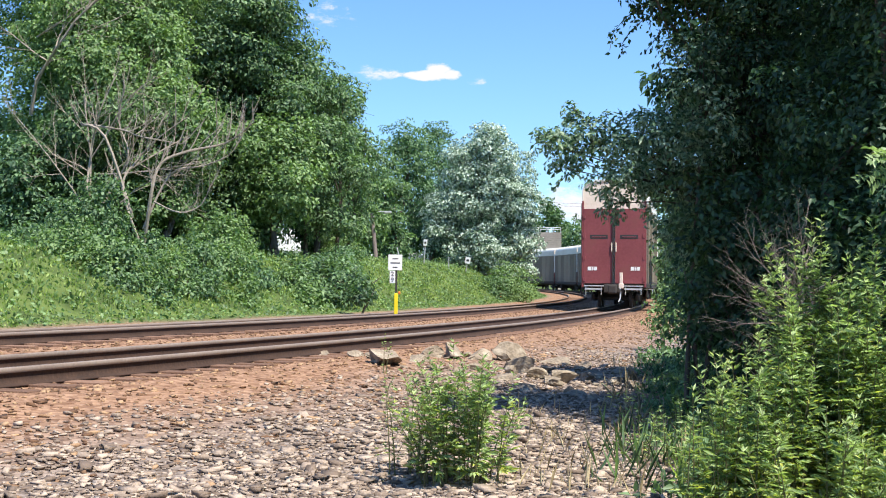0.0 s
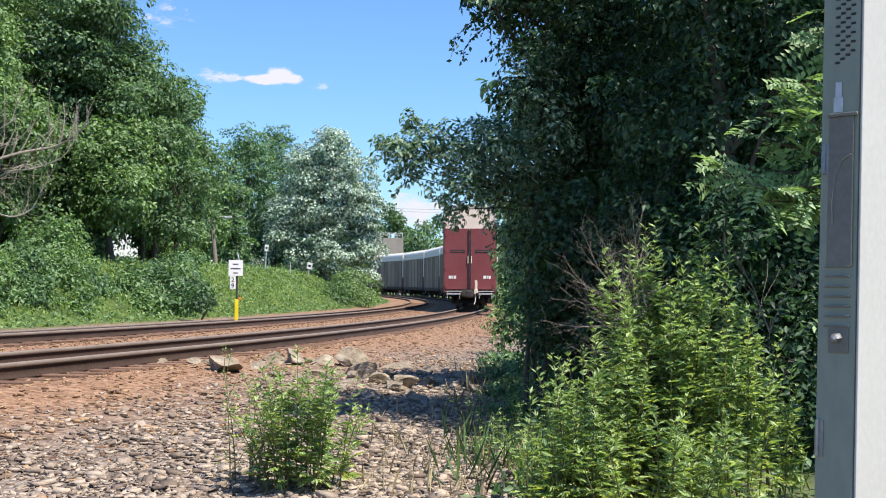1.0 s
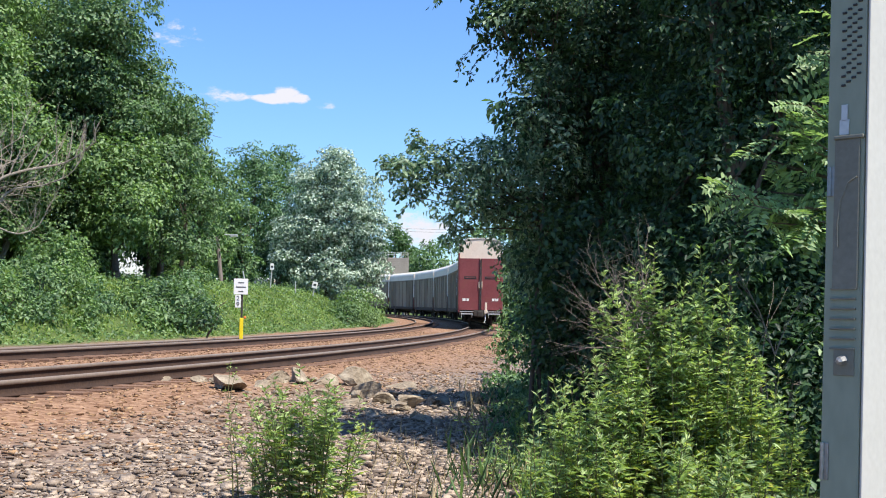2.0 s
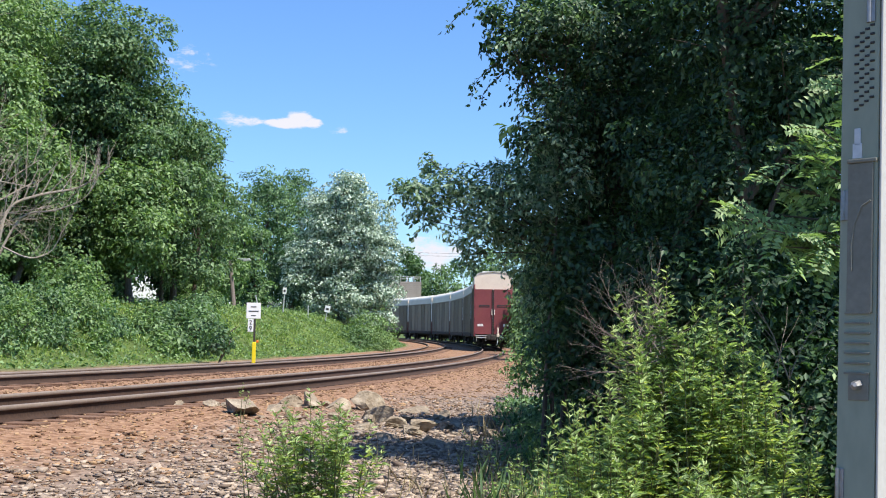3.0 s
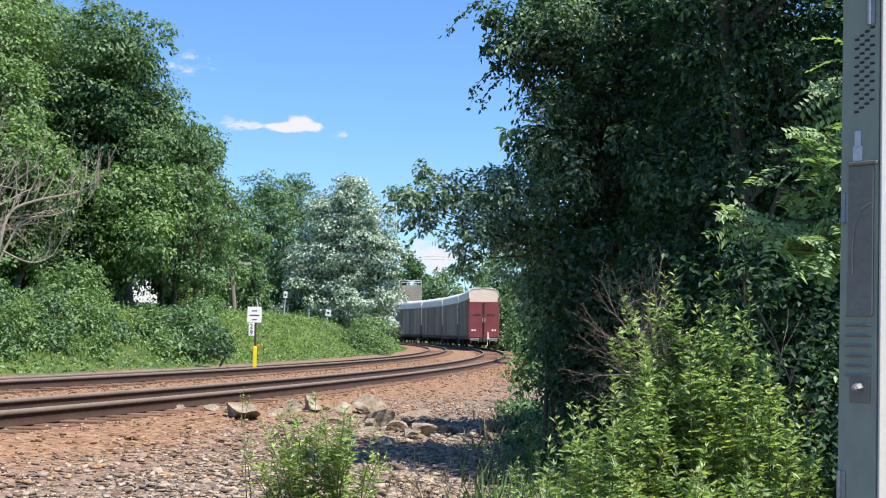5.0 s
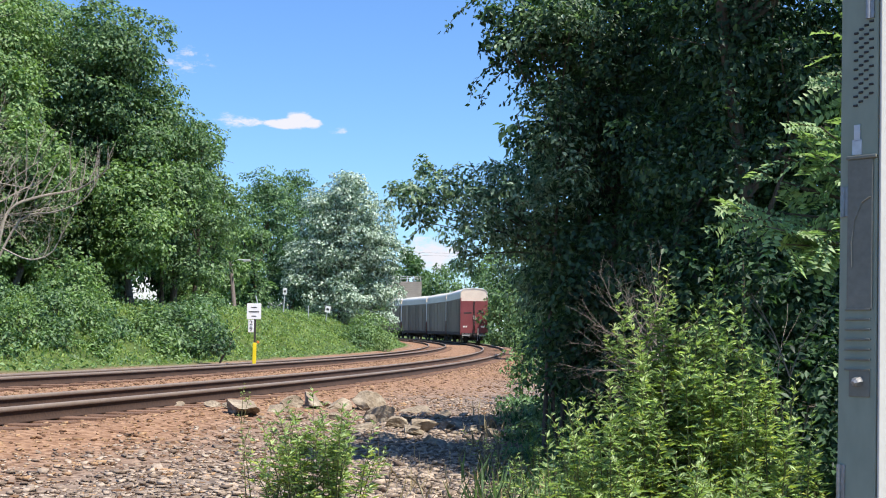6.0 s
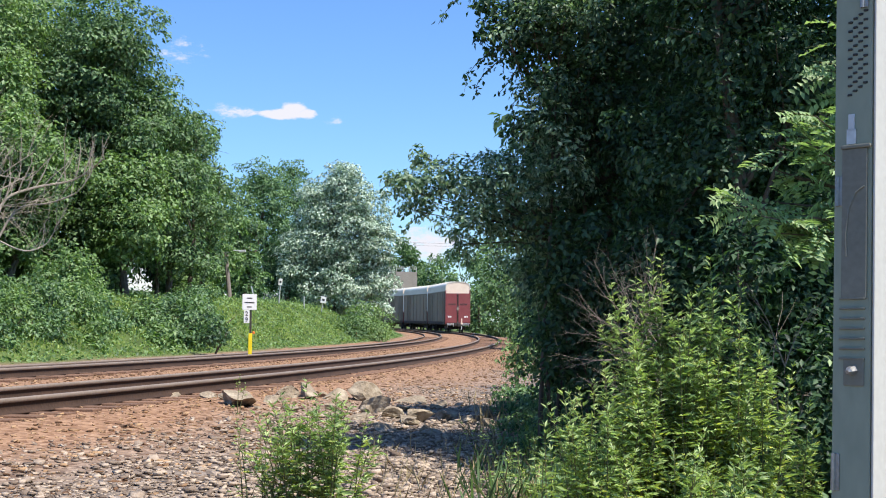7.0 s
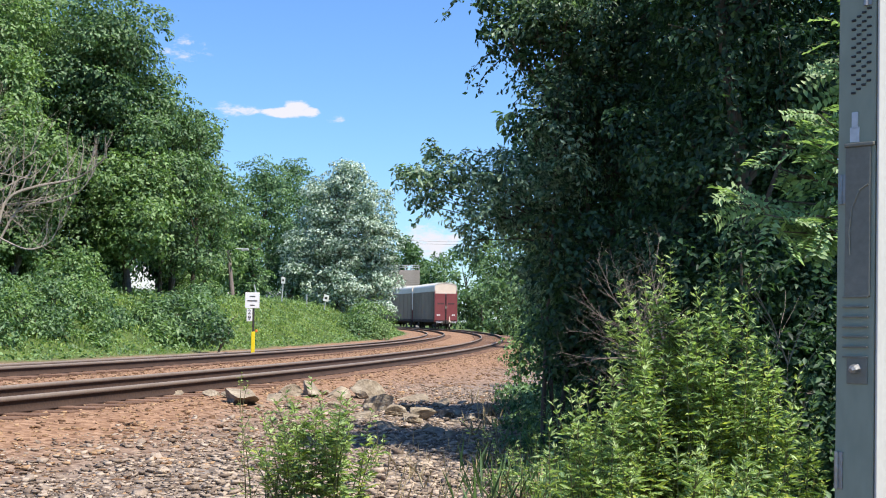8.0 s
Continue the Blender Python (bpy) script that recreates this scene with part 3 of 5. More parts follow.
def bogie(car, y):
    """Truck with side frames and two wheelsets; returns the wheelsets."""
    bm = bmesh.new()
    for sx in (-1, 1):
        box(bm, sx * 1.02 - 0.07, sx * 1.02 + 0.07, y - 1.15, y + 1.15, 0.42, 0.62, 0.03)
        box(bm, sx * 1.02 - 0.09, sx * 1.02 + 0.09, y - 0.35, y + 0.35, 0.30, 0.72, 0.03)
        for dy in (-0.87, 0.87):
            box(bm, sx * 1.02 - 0.10, sx * 1.02 + 0.10, y + dy - 0.16, y + dy + 0.16, 0.33, 0.58, 0.03)
    box(bm, -1.0, 1.0, y - 0.2, y + 0.2, 0.45, 0.70, 0.03)
    truck = part("bogie", bm, M_STEEL, car)
    sets = []
    for dy in (-0.87, 0.87):
        bm = bmesh.new()
        rod(bm, (-0.95, 0, 0), (0.95, 0, 0), 0.08, seg=8)
        for sx in (-1, 1):
            rod(bm, (sx * 0.68, 0, 0), (sx * 0.79, 0, 0), 0.43, 0.42, seg=24)
            rod(bm, (sx * 0.655, 0, 0), (sx * 0.685, 0, 0), 0.455, seg=24)
            rod(bm, (sx * 0.79, 0, 0), (sx * 0.83, 0, 0), 0.16, seg=10)
        w = part("wheelset", bm, M_STEEL, truck)
        w.matrix_basis = pose(0, y + dy, 0.425)
        sets.append(w)
    return sets


def freight_car(last=False):
    """Enclosed car carrier. Origin at rail height under its rear end; it reaches forward along +y."""
    car = empty("autorack_car")
    W, EAVE, TOP, FLOOR = 1.46, 4.78, 5.95, 1.12
    bm = bmesh.new()
    roof_mesh(bm, 0.0 if last else 0.25, BODY, W + 0.02, EAVE, TOP)
    for k in range(14):
        y = 0.6 + k * (BODY - 1.2) / 13
        box(bm, -0.95, 0.95, y - 0.04, y + 0.04, TOP - 0.14, TOP + 0.015, 0.01)
    part("roof", bm, M_ROOF, car)
    bm = bmesh.new()
    box(bm, -1.36, 1.36, 0.15, BODY - 0.05, 0.86, FLOOR, 0.02)
    for sx in (-1, 1):
        box(bm, sx * 1.44 - 0.05, sx * 1.44 + 0.05, 0.05, BODY, 0.90, FLOOR + 0.12, 0.02)
    box(bm, -0.35, 0.35, 1.0, BODY - 1.0, 0.62, 0.86, 0.02)
    part("underframe", bm, M_STEEL, car)
    # screened sides: posts with panels between them, each panel ribbed along its length
    n = 7
    for sx in (-1, 1):
        bm = bmesh.new()
        for k in range(n + 1):
            y = 0.08 + k * (BODY - 0.16) / n
            box(bm, sx * W - 0.05, sx * W + 0.05, y - 0.05, y + 0.05, FLOOR, EAVE + 0.02, 0.01)
        box(bm, sx * W - 0.05, sx * W + 0.05, 0.05, BODY - 0.05, EAVE - 0.05, EAVE + 0.06, 0.01)
        side = part("side_frame", bm, M_SIDE, car)
        for k in range(n):
            y0 = 0.08 + k * (BODY - 0.16) / n + 0.05
            y1 = y0 + (BODY - 0.16) / n - 0.1
            bm = bmesh.new()
            for j in range(4):
                z0 = FLOOR + 0.12 + j * (EAVE - FLOOR - 0.17) / 4
                z1 = z0 + (EAVE - FLOOR - 0.17) / 4 - 0.05
                box(bm, sx * (W - 0.02) - 0.02, sx * (W - 0.02) + 0.02, y0, y1, z0, z1, 0.012)
            box(bm, sx * (W - 0.035) - 0.01, sx * (W - 0.035) + 0.01, y0, y1, FLOOR + 0.12, EAVE - 0.05)
            part("panel", bm, M_SIDE, side)
        # white strip, upper half, added for the next car's sunlit end
        bm = bmesh.new()
        box(bm, sx * (W + 0.02) - 0.06, sx * (W + 0.02) + 0.06, BODY - 0.02, BODY + 0.46, 2.5, EAVE + 0.30, 0.02)
        part("sunlit_end_strip", bm, M_WHITE, car, "white strip in place of the next car's sunlit end")
    # end wall
    for y, face in ((0.0, True), (BODY - 0.08, False)):
        if face and not last:
            y = 0.06
        bm = bmesh.new()
        half = section(W, EAVE, TOP - 0.05)
        ring = [(-W, FLOOR)] + [(W, FLOOR)] + half + [(-a, z) for a, z in half[-2::-1]]
        f0 = [bm.verts.new((a, y + 0.04, z)) for a, z in ring]
        f1 = [bm.verts.new((a, y + 0.12, z)) for a, z in ring]
        bm.faces.new(f0)
        bm.faces.new(f1[::-1])
        for k in range(len(ring)):
            bm.faces.new((f0[k], f1[k], f1[(k + 1) % len(ring)], f0[(k + 1) % len(ring)]))
        part("end_wall", bm, M_CREAM if face else M_SIDE, car, "cream end wall above the doors" if face else "")
    for sx in (-1, 1):
        bm = bmesh.new()
        box(bm, min(sx * 0.02, sx * 1.40), max(sx * 0.02, sx * 1.40), -0.03, 0.035, FLOOR, 4.56, 0.012)
        for z in (1.30, 2.3, 3.3, 4.2):
            box(bm, sx * 1.36 - 0.06, sx * 1.36 + 0.06, -0.05, -0.02, z - 0.09, z + 0.09, 0.01)
        box(bm, sx * 0.06 - 0.03, sx * 0.06 + 0.03, -0.045, -0.02, FLOOR + 0.1, 4.5, 0.008)
        door = part("end_door", bm, M_MAROON, car, "maroon painted end door")
        bm = bmesh.new()
        box(bm, min(sx * 0.28, sx * 1.10), max(sx * 0.28, sx * 1.10), -0.036, -0.028, 3.17, 3.36, 0.004)
        part("slot", bm, M_BLACK, door, "dark horizontal slot")
        bm = bmesh.new()
        box(bm, min(sx * 0.36, sx * 1.02), max(sx * 0.36, sx * 1.02), -0.048, -0.034, 3.24, 3.28, 0.004)
        part("grab_bar", bm, M_MAROON, door)
        bm = bmesh.new()
        for k, (a, b) in enumerate(((0, 0.17), (0.20, 0.26), (0.29, 0.42))):
            x0 = sx * 0.98 - 0.21 + a
            box(bm, x0, x0 + b - a, -0.040, -0.033, 1.72, 1.89)
        part("lettering", bm, M_WHITE, door, "white stencilled reporting marks")
        bm = bmesh.new()
        rod(bm, (sx * 0.05, -0.07, FLOOR), (sx * 0.05, -0.07, 4.52), 0.022, seg=6)
        part("lock_rod", bm, M_STEEL, door)
        bm = bmesh.new()
        box(bm, sx * 0.10 - 0.025, sx * 0.10 + 0.025, -0.10, -0.05, 2.58, 3.0, 0.012)
        part("latch", bm, M_CREAM, door, "pale latch handle")
        bm = bmesh.new()
        box(bm, sx * 1.43 - 0.045, sx * 1.43 + 0.045, -0.02, 0.12, 0.95, EAVE + 0.15, 0.012)
        part("corner_post", bm, M_MAROON, car)
        # ladder and steps
        bm = bmesh.new()
        rod(bm, (sx * 1.50, 0.15, 0.5), (sx * 1.50, 0.15, EAVE), 0.018, seg=5)
        rod(bm, (sx * 1.50, 0.55, 0.5), (sx * 1.50, 0.55, EAVE), 0.018, seg=5)
        for k in range(11):
            z = 0.55 + k * 0.4
            rod(bm, (sx * 1.50, 0.15, z), (sx * 1.50, 0.55, z), 0.014, seg=5)
        part("ladder", bm, M_STEEL, car)
        bm = bmesh.new()
        box(bm, min(sx * 0.45, sx * 1.35), max(sx * 0.45, sx * 1.35), -0.32, -0.02, 0.98, 1.03, 0.01)
        box(bm, min(sx * 0.50, sx * 1.30), max(sx * 0.50, sx * 1.30), -0.30, -0.27, 0.82, 0.90, 0.01)
        for dx in (0.55, 1.25):
            rod(bm, (sx * dx, -0.28, 0.60), (sx * dx, -0.28, 1.0), 0.018, seg=5)
        part("step", bm, M_GALV, car, "galvanised end platform with step")
    bm = bmesh.new()
    box(bm, -0.11, 0.11, -0.75, 0.3, 0.72, 0.98, 0.04)
    box(bm, -0.20, 0.18, -0.98, -0.66, 0.66, 1.05, 0.06)
    box(bm, -0.45, 0.45, -0.14, 0.10, 0.70, 1.10, 0.03)
    part("coupler", bm, M_STEEL, car)
    bm = bmesh.new()
    pts = [(0.30, -0.3, 0.95), (0.34, -0.5, 0.72), (0.33, -0.62, 0.45), (0.26, -0.70, 0.28)]
    for a, b in zip(pts, pts[1:]):
        rod(bm, a, b, 0.03, seg=6)
    part("brake_hose", bm, M_GALV, car, "hanging brake hose")
    if last:
        bm = bmesh.new()
        box(bm, 0.30, 0.44, -0.62, -0.48, 0.98, 1.62, 0.03)
        box(bm, 0.26, 0.48, -0.64, -0.46, 0.90, 1.12, 0.03)
        part("tail_marker", bm, M_CREAM, car, "pale end-of-train marker")
    sets = bogie(car, 2.2) + bogie(car, BODY - 2.2)
    return car, sets


def car_pose(s):
    """A car whose rear end stands at s: it lies on the line by its two bogies."""
    ax, ay, _, az = on_line(s + 2.2)
    bx, by, _, bz = on_line(s + BODY - 2.2)
    d = Vector((bx - ax, by - ay, bz - az)).normalized()
    p = Vector((ax, ay, az)) - d * 2.2
    yaw = math.degrees(math.atan2(-d.x, d.y))
    return pose(p.x, p.y, p.z, math.degrees(math.asin(d.z)), 0, yaw)


def build_train():
    last, sets = freight_car(True)
    tagged(last, "maroon-ended enclosed car carrier with cream top, last of the train", "railway car", "cars of the train")
    plain, _ = freight_car(False)
    tagged(plain, "dark grey screened car carrier with a pale roof, in the train", "railway car", "cars of the train")
    cars = [last, plain] + [copy_thing(plain, pose(0, 0, 0)) for _ in range(CARS - 2)]
    return cars, sets


cars, wheelsets = build_train()


# ---- places by bearing: u across and v down on the steady view, d metres away ----
F = 2143.7
HOR = 593.96


def at(u, v, d):
    """The place d metres ahead on the bearing (u, v)."""
    return ((u - 784) / F * d, d, CAM_Z + (HOR - v) / F * d)


def lobe(u, v, d, r, squash=0.85, deep=1.0):
    """A lobe of foliage whose half width spans r on the same scale as u."""
    x, y, z = at(u, v, d)
    k = r / F * d
    return (x, y, z, k, k * deep, k * squash)


def foot(u, d):
    x = (u - 784) / F * d
    return (x, d, gz(x, d))


def bank_d(u, q):
    """How far off the bearing u meets the line q metres inside the near track."""
    d = np.linspace(30, 130, 800)
    s, qq, _ = near_line((u - 784) / F * d, d)
    return float(d[int(np.argmin(np.abs(qq - q)))])


# ---- right-hand trees, their own shade put into the leaf colour ----
trees = {}


def hanging_twig(owner, pts, size, leaf, seed):
    """A thin twig that hangs out of a crown, with leaves along both sides."""
    rng = np.random.default_rng(seed)
    home = owner.matrix_basis.translation
    pts = [p - home for p in pts]
    bm = bmesh.new()
    tube(bm, pts, [0.005 * (1 - 0.7 * k / len(pts)) for k in range(len(pts))], 4)
    part("twig", bm, M_BARK, owner)
    P, A = [], []
    for a, b in zip(pts, pts[1:]):
        d = (b - a).normalized()
        for k in range(max(3, int((b - a).length / 0.014))):
            P.append(a.lerp(b, rng.uniform()) + Vector(rng.normal(size=3)) * 0.022)
            A.append(Vector(rng.normal(size=3)) * 0.7 + d * 0.4 - Vector((0, 0, 0.5)))
    n = len(P)
    L = size * rng.uniform(0.65, 1.2, n)
    v, f = kites(np.array(P), np.array(A), unit(rng.normal(size=(n, 3)) + np.array([[0.2, -0.5, 0.4]])), L, L * 0.58)
    fast_mesh("leaves", v, f, leaf, owner)


def build_right_trees():
    lab = "tall broadleaf tree beside the railway, leaves coloured as in shade"
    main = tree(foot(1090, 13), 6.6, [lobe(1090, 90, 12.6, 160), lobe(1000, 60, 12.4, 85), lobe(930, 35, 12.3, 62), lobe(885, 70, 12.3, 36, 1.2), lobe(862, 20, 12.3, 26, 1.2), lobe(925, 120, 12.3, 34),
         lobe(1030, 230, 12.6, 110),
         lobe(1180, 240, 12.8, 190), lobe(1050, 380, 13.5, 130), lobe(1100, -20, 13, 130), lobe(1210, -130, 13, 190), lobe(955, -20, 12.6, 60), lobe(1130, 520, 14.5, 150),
         # unseen lobes above the view, added to shade this crown
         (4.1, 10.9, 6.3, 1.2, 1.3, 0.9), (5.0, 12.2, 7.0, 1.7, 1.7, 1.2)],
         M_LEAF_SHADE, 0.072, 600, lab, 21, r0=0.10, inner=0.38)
    for k, way in enumerate((((850, -12), (815, 12), (795, 35), (781, 60)), ((905, 95), (870, 113), (850, 130), (833, 152), (828, 182)), ((890, 125), (862, 150), (849, 172), (851, 190)),
                             ((925, 135), (906, 165), (889, 186)), ((880, 30), (857, 66), (866, 98)), ((940, 175), (913, 205), (918, 245), (906, 266)), ((960, 225), (928, 250), (932, 275)))):
        hanging_twig(main, [Vector(at(u, v, 12.25)) for u, v in way], 0.062, M_LEAF_SHADE, 400 + k)
    # added as a tree of its own: the tall tree's lit edge, painted pale
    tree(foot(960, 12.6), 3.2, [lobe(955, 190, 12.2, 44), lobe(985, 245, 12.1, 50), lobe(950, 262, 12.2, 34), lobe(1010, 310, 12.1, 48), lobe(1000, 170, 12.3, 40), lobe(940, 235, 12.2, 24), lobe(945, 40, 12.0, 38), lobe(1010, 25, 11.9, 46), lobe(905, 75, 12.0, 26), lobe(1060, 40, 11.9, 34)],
         M_LEAF_SUNLIT, 0.062, 430, "sunlit left edge of the tall tree, sunlight put into its colour", 25, r0=0.03, low=0.9, ratio=0.5, clump=0.36, inner=0.2)
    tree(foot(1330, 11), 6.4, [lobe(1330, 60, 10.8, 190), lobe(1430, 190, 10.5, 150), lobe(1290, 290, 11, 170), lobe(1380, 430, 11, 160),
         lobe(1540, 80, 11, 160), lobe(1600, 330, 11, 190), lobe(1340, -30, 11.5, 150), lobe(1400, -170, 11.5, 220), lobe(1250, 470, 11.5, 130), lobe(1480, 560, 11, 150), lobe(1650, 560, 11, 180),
         # three more lobes out of view overhead, added to block the sun
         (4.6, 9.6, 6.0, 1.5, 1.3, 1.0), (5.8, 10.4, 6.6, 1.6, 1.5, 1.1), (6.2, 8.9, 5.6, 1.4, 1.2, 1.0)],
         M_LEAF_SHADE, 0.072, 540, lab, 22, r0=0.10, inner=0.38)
    # added behind to close sky gaps and keep light off the trees in front
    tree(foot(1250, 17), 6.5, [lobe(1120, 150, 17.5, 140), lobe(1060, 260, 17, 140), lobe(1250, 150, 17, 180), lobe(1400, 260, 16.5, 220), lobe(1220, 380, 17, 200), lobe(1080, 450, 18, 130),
         lobe(1480, 130, 17, 170), lobe(1400, 480, 16, 190), lobe(1600, 250, 16, 230)], M_LEAF_SHADE, 0.20, 130, "dense filler tree behind the trackside trees, leaves coloured as in shade", 24, r0=0.16, inner=0.5)
    # pale leaf colour here stands for sunlight on the leaves
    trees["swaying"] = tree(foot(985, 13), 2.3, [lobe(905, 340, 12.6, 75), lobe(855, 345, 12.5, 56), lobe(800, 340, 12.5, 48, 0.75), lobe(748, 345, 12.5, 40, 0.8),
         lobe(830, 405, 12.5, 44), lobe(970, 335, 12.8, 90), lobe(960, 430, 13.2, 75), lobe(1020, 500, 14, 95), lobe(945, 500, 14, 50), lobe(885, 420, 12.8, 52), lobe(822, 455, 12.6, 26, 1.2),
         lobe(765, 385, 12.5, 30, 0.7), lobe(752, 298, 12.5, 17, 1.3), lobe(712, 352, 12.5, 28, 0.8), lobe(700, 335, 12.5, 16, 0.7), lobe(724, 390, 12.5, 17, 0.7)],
         M_LEAF_SUNLIT, 0.066, 720, "small tree stirred by the wind, sunlight put into its leaf colour", 23, r0=0.035, low=0.99, ratio=0.46, clump=0.34)
    for k, way in enumerate((((785, 320), (762, 297), (745, 276)), ((725, 335), (700, 336), (688, 343)), ((765, 398), (742, 410), (722, 432)), ((830, 430), (822, 465), (820, 488)), ((850, 315), (838, 298), (832, 288)))):
        hanging_twig(trees["swaying"], [Vector(at(u, v, 12.4)) for u, v in way], 0.058, M_LEAF_SUNLIT, 420 + k)
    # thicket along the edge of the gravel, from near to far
    # M_LEAF_SHADE shrubs have shade put into their colour; some only fill gaps
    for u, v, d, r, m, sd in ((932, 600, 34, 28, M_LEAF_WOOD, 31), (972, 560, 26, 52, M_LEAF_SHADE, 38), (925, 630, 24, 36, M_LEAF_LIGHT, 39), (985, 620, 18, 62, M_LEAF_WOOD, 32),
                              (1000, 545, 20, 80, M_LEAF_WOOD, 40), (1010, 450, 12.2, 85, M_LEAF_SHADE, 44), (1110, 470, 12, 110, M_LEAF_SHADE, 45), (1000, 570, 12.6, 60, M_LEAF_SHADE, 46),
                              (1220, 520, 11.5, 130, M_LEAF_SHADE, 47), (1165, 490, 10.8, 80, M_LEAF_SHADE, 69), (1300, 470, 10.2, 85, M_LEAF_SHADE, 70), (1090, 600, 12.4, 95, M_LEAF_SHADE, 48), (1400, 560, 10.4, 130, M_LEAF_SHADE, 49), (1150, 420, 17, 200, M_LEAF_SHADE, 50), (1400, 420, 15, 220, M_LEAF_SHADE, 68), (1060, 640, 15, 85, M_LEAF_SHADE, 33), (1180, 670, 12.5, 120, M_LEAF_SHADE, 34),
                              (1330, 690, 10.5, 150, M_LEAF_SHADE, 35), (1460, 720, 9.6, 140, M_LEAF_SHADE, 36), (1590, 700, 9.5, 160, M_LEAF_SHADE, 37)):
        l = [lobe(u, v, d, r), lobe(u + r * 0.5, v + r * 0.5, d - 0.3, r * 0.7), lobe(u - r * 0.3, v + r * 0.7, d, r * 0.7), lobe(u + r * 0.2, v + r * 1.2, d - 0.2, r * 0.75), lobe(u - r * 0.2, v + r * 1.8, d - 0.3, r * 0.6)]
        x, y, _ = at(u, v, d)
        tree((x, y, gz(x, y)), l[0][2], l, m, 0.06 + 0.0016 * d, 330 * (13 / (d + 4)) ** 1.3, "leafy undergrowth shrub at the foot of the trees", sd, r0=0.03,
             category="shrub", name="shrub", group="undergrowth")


build_right_trees()


# ---- left-hand woods and far trees ----
def crown(rng, u, v_top, v_bot, half, d, n=9):
    """Lobes that fill a crown between two heights."""
    out = []
    for k in range(n):
        t = (k + 0.5) / n
        v = v_top + (v_bot - v_top) * t
        w = half * (0.45 + 0.75 * math.sin(math.pi * min(0.95, t * 0.75 + 0.18)))
        r = half * rng.uniform(0.42, 0.62)
        du = rng.uniform(-1, 1) * max(0.0, w - r)
        out.append(lobe(u + du, v + r * 0.5, d + rng.uniform(-0.5, 0.5) * half / F * d, r, rng.uniform(0.7, 0.95)))
    return out


def build_left_woods():
    rng = np.random.default_rng(77)
    rows = [(-190, -150, 560, 190, 50, M_LEAF_LIGHT), (-60, -40, 560, 170, 47, M_LEAF_LIGHT),
            (-130, 50, 330, 120, 45, M_LEAF_LIGHT), (-40, 40, 300, 100, 46, M_LEAF_LIGHT), (70, -120, 540, 170, 53, M_LEAF_LIGHT), (150, 10, 480, 150, 49, M_LEAF_WOOD), (208, 105, 470, 100, 52, M_LEAF_WOOD),
            (305, 190, 480, 72, 54, M_LEAF_WOOD), (350, 230, 570, 70, 58, M_LEAF_WOOD), (20, 230, 430, 120, 44, M_LEAF_LIGHT), (-140, 260, 470, 130, 44, M_LEAF_WOOD), (-250, 330, 600, 120, 43, M_LEAF_BLUE),
            (235, 300, 450, 85, 47, M_LEAF_LIGHT)]
    for k, (u, a, b, h, d, m) in enumerate(rows):
        f = foot(u, d)
        tree(f, at(u, a + h * 1.3, d)[2], crown(rng, u, a, b, h, d, 15), m, 0.195, 64, "tall green broadleaf tree at the edge of the woods", 100 + k,
             r0=0.17, group="woods by the track", clump=0.30, inner=0.25)
    for k, (u, v, rr, d) in enumerate([(285, 212, 58, 51), (340, 268, 52, 52), (222, 138, 58, 50), (160, 62, 56, 50)]):
        x, y, z = at(u, v, d)
        tree((x, y, gz(x, y)), z, [lobe(u, v, d, rr), lobe(u - 30, v + 70, d - 1, rr), lobe(u + 25, v + 130, d - 1, rr * 0.9), lobe(u - 10, v + 210, d - 1, rr)], M_LEAF_WOOD, 0.18, 95,
             "slender green tree at the edge of the woods", 170 + k, r0=0.10, group="woods by the track")
    # M_LEAF_SHADE trees fill the hollows of the woods, shade put into their colour
    for k, (u, a, h, d, m) in enumerate([(385, 330, 60, 70, M_LEAF_LIGHT), (420, 345, 50, 84, M_LEAF_WOOD), (470, 305, 70, 100, M_LEAF_BLUE),
                                         (535, 300, 65, 112, M_LEAF_BLUE), (590, 330, 60, 118, M_LEAF_BLUE), (440, 400, 50, 78, M_LEAF_WOOD),
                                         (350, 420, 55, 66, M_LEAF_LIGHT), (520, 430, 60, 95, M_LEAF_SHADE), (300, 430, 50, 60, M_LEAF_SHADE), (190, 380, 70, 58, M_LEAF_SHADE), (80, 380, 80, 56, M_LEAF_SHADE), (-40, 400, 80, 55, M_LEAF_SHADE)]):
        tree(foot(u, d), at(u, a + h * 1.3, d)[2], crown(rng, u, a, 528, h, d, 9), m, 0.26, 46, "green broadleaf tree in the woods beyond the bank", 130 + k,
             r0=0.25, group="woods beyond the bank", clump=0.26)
    # silver-leaved tree turned pale by the wind
    f = foot(605, 86)
    lobes = [lobe(u + 8, v, 85.5, 1.07 * rr) for u, v, rr in ((603, 362, 50), (566, 398, 46), (640, 395, 44), (545, 455, 46), (606, 450, 60), (655, 455, 42),
             (556, 520, 52), (615, 530, 60), (660, 535, 38), (600, 338, 30), (530, 500, 32), (635, 580, 44), (664, 430, 28), (668, 485, 28), (662, 535, 26))]
    trees["silver"] = tree(f, at(605, 360, 86)[2], lobes, M_LEAF_SILVER, 0.21, 88, "rounded tree with pale silvery leaves turned by the wind", 160, r0=0.25, clump=0.30, inner=0.25, flutter=1.0)
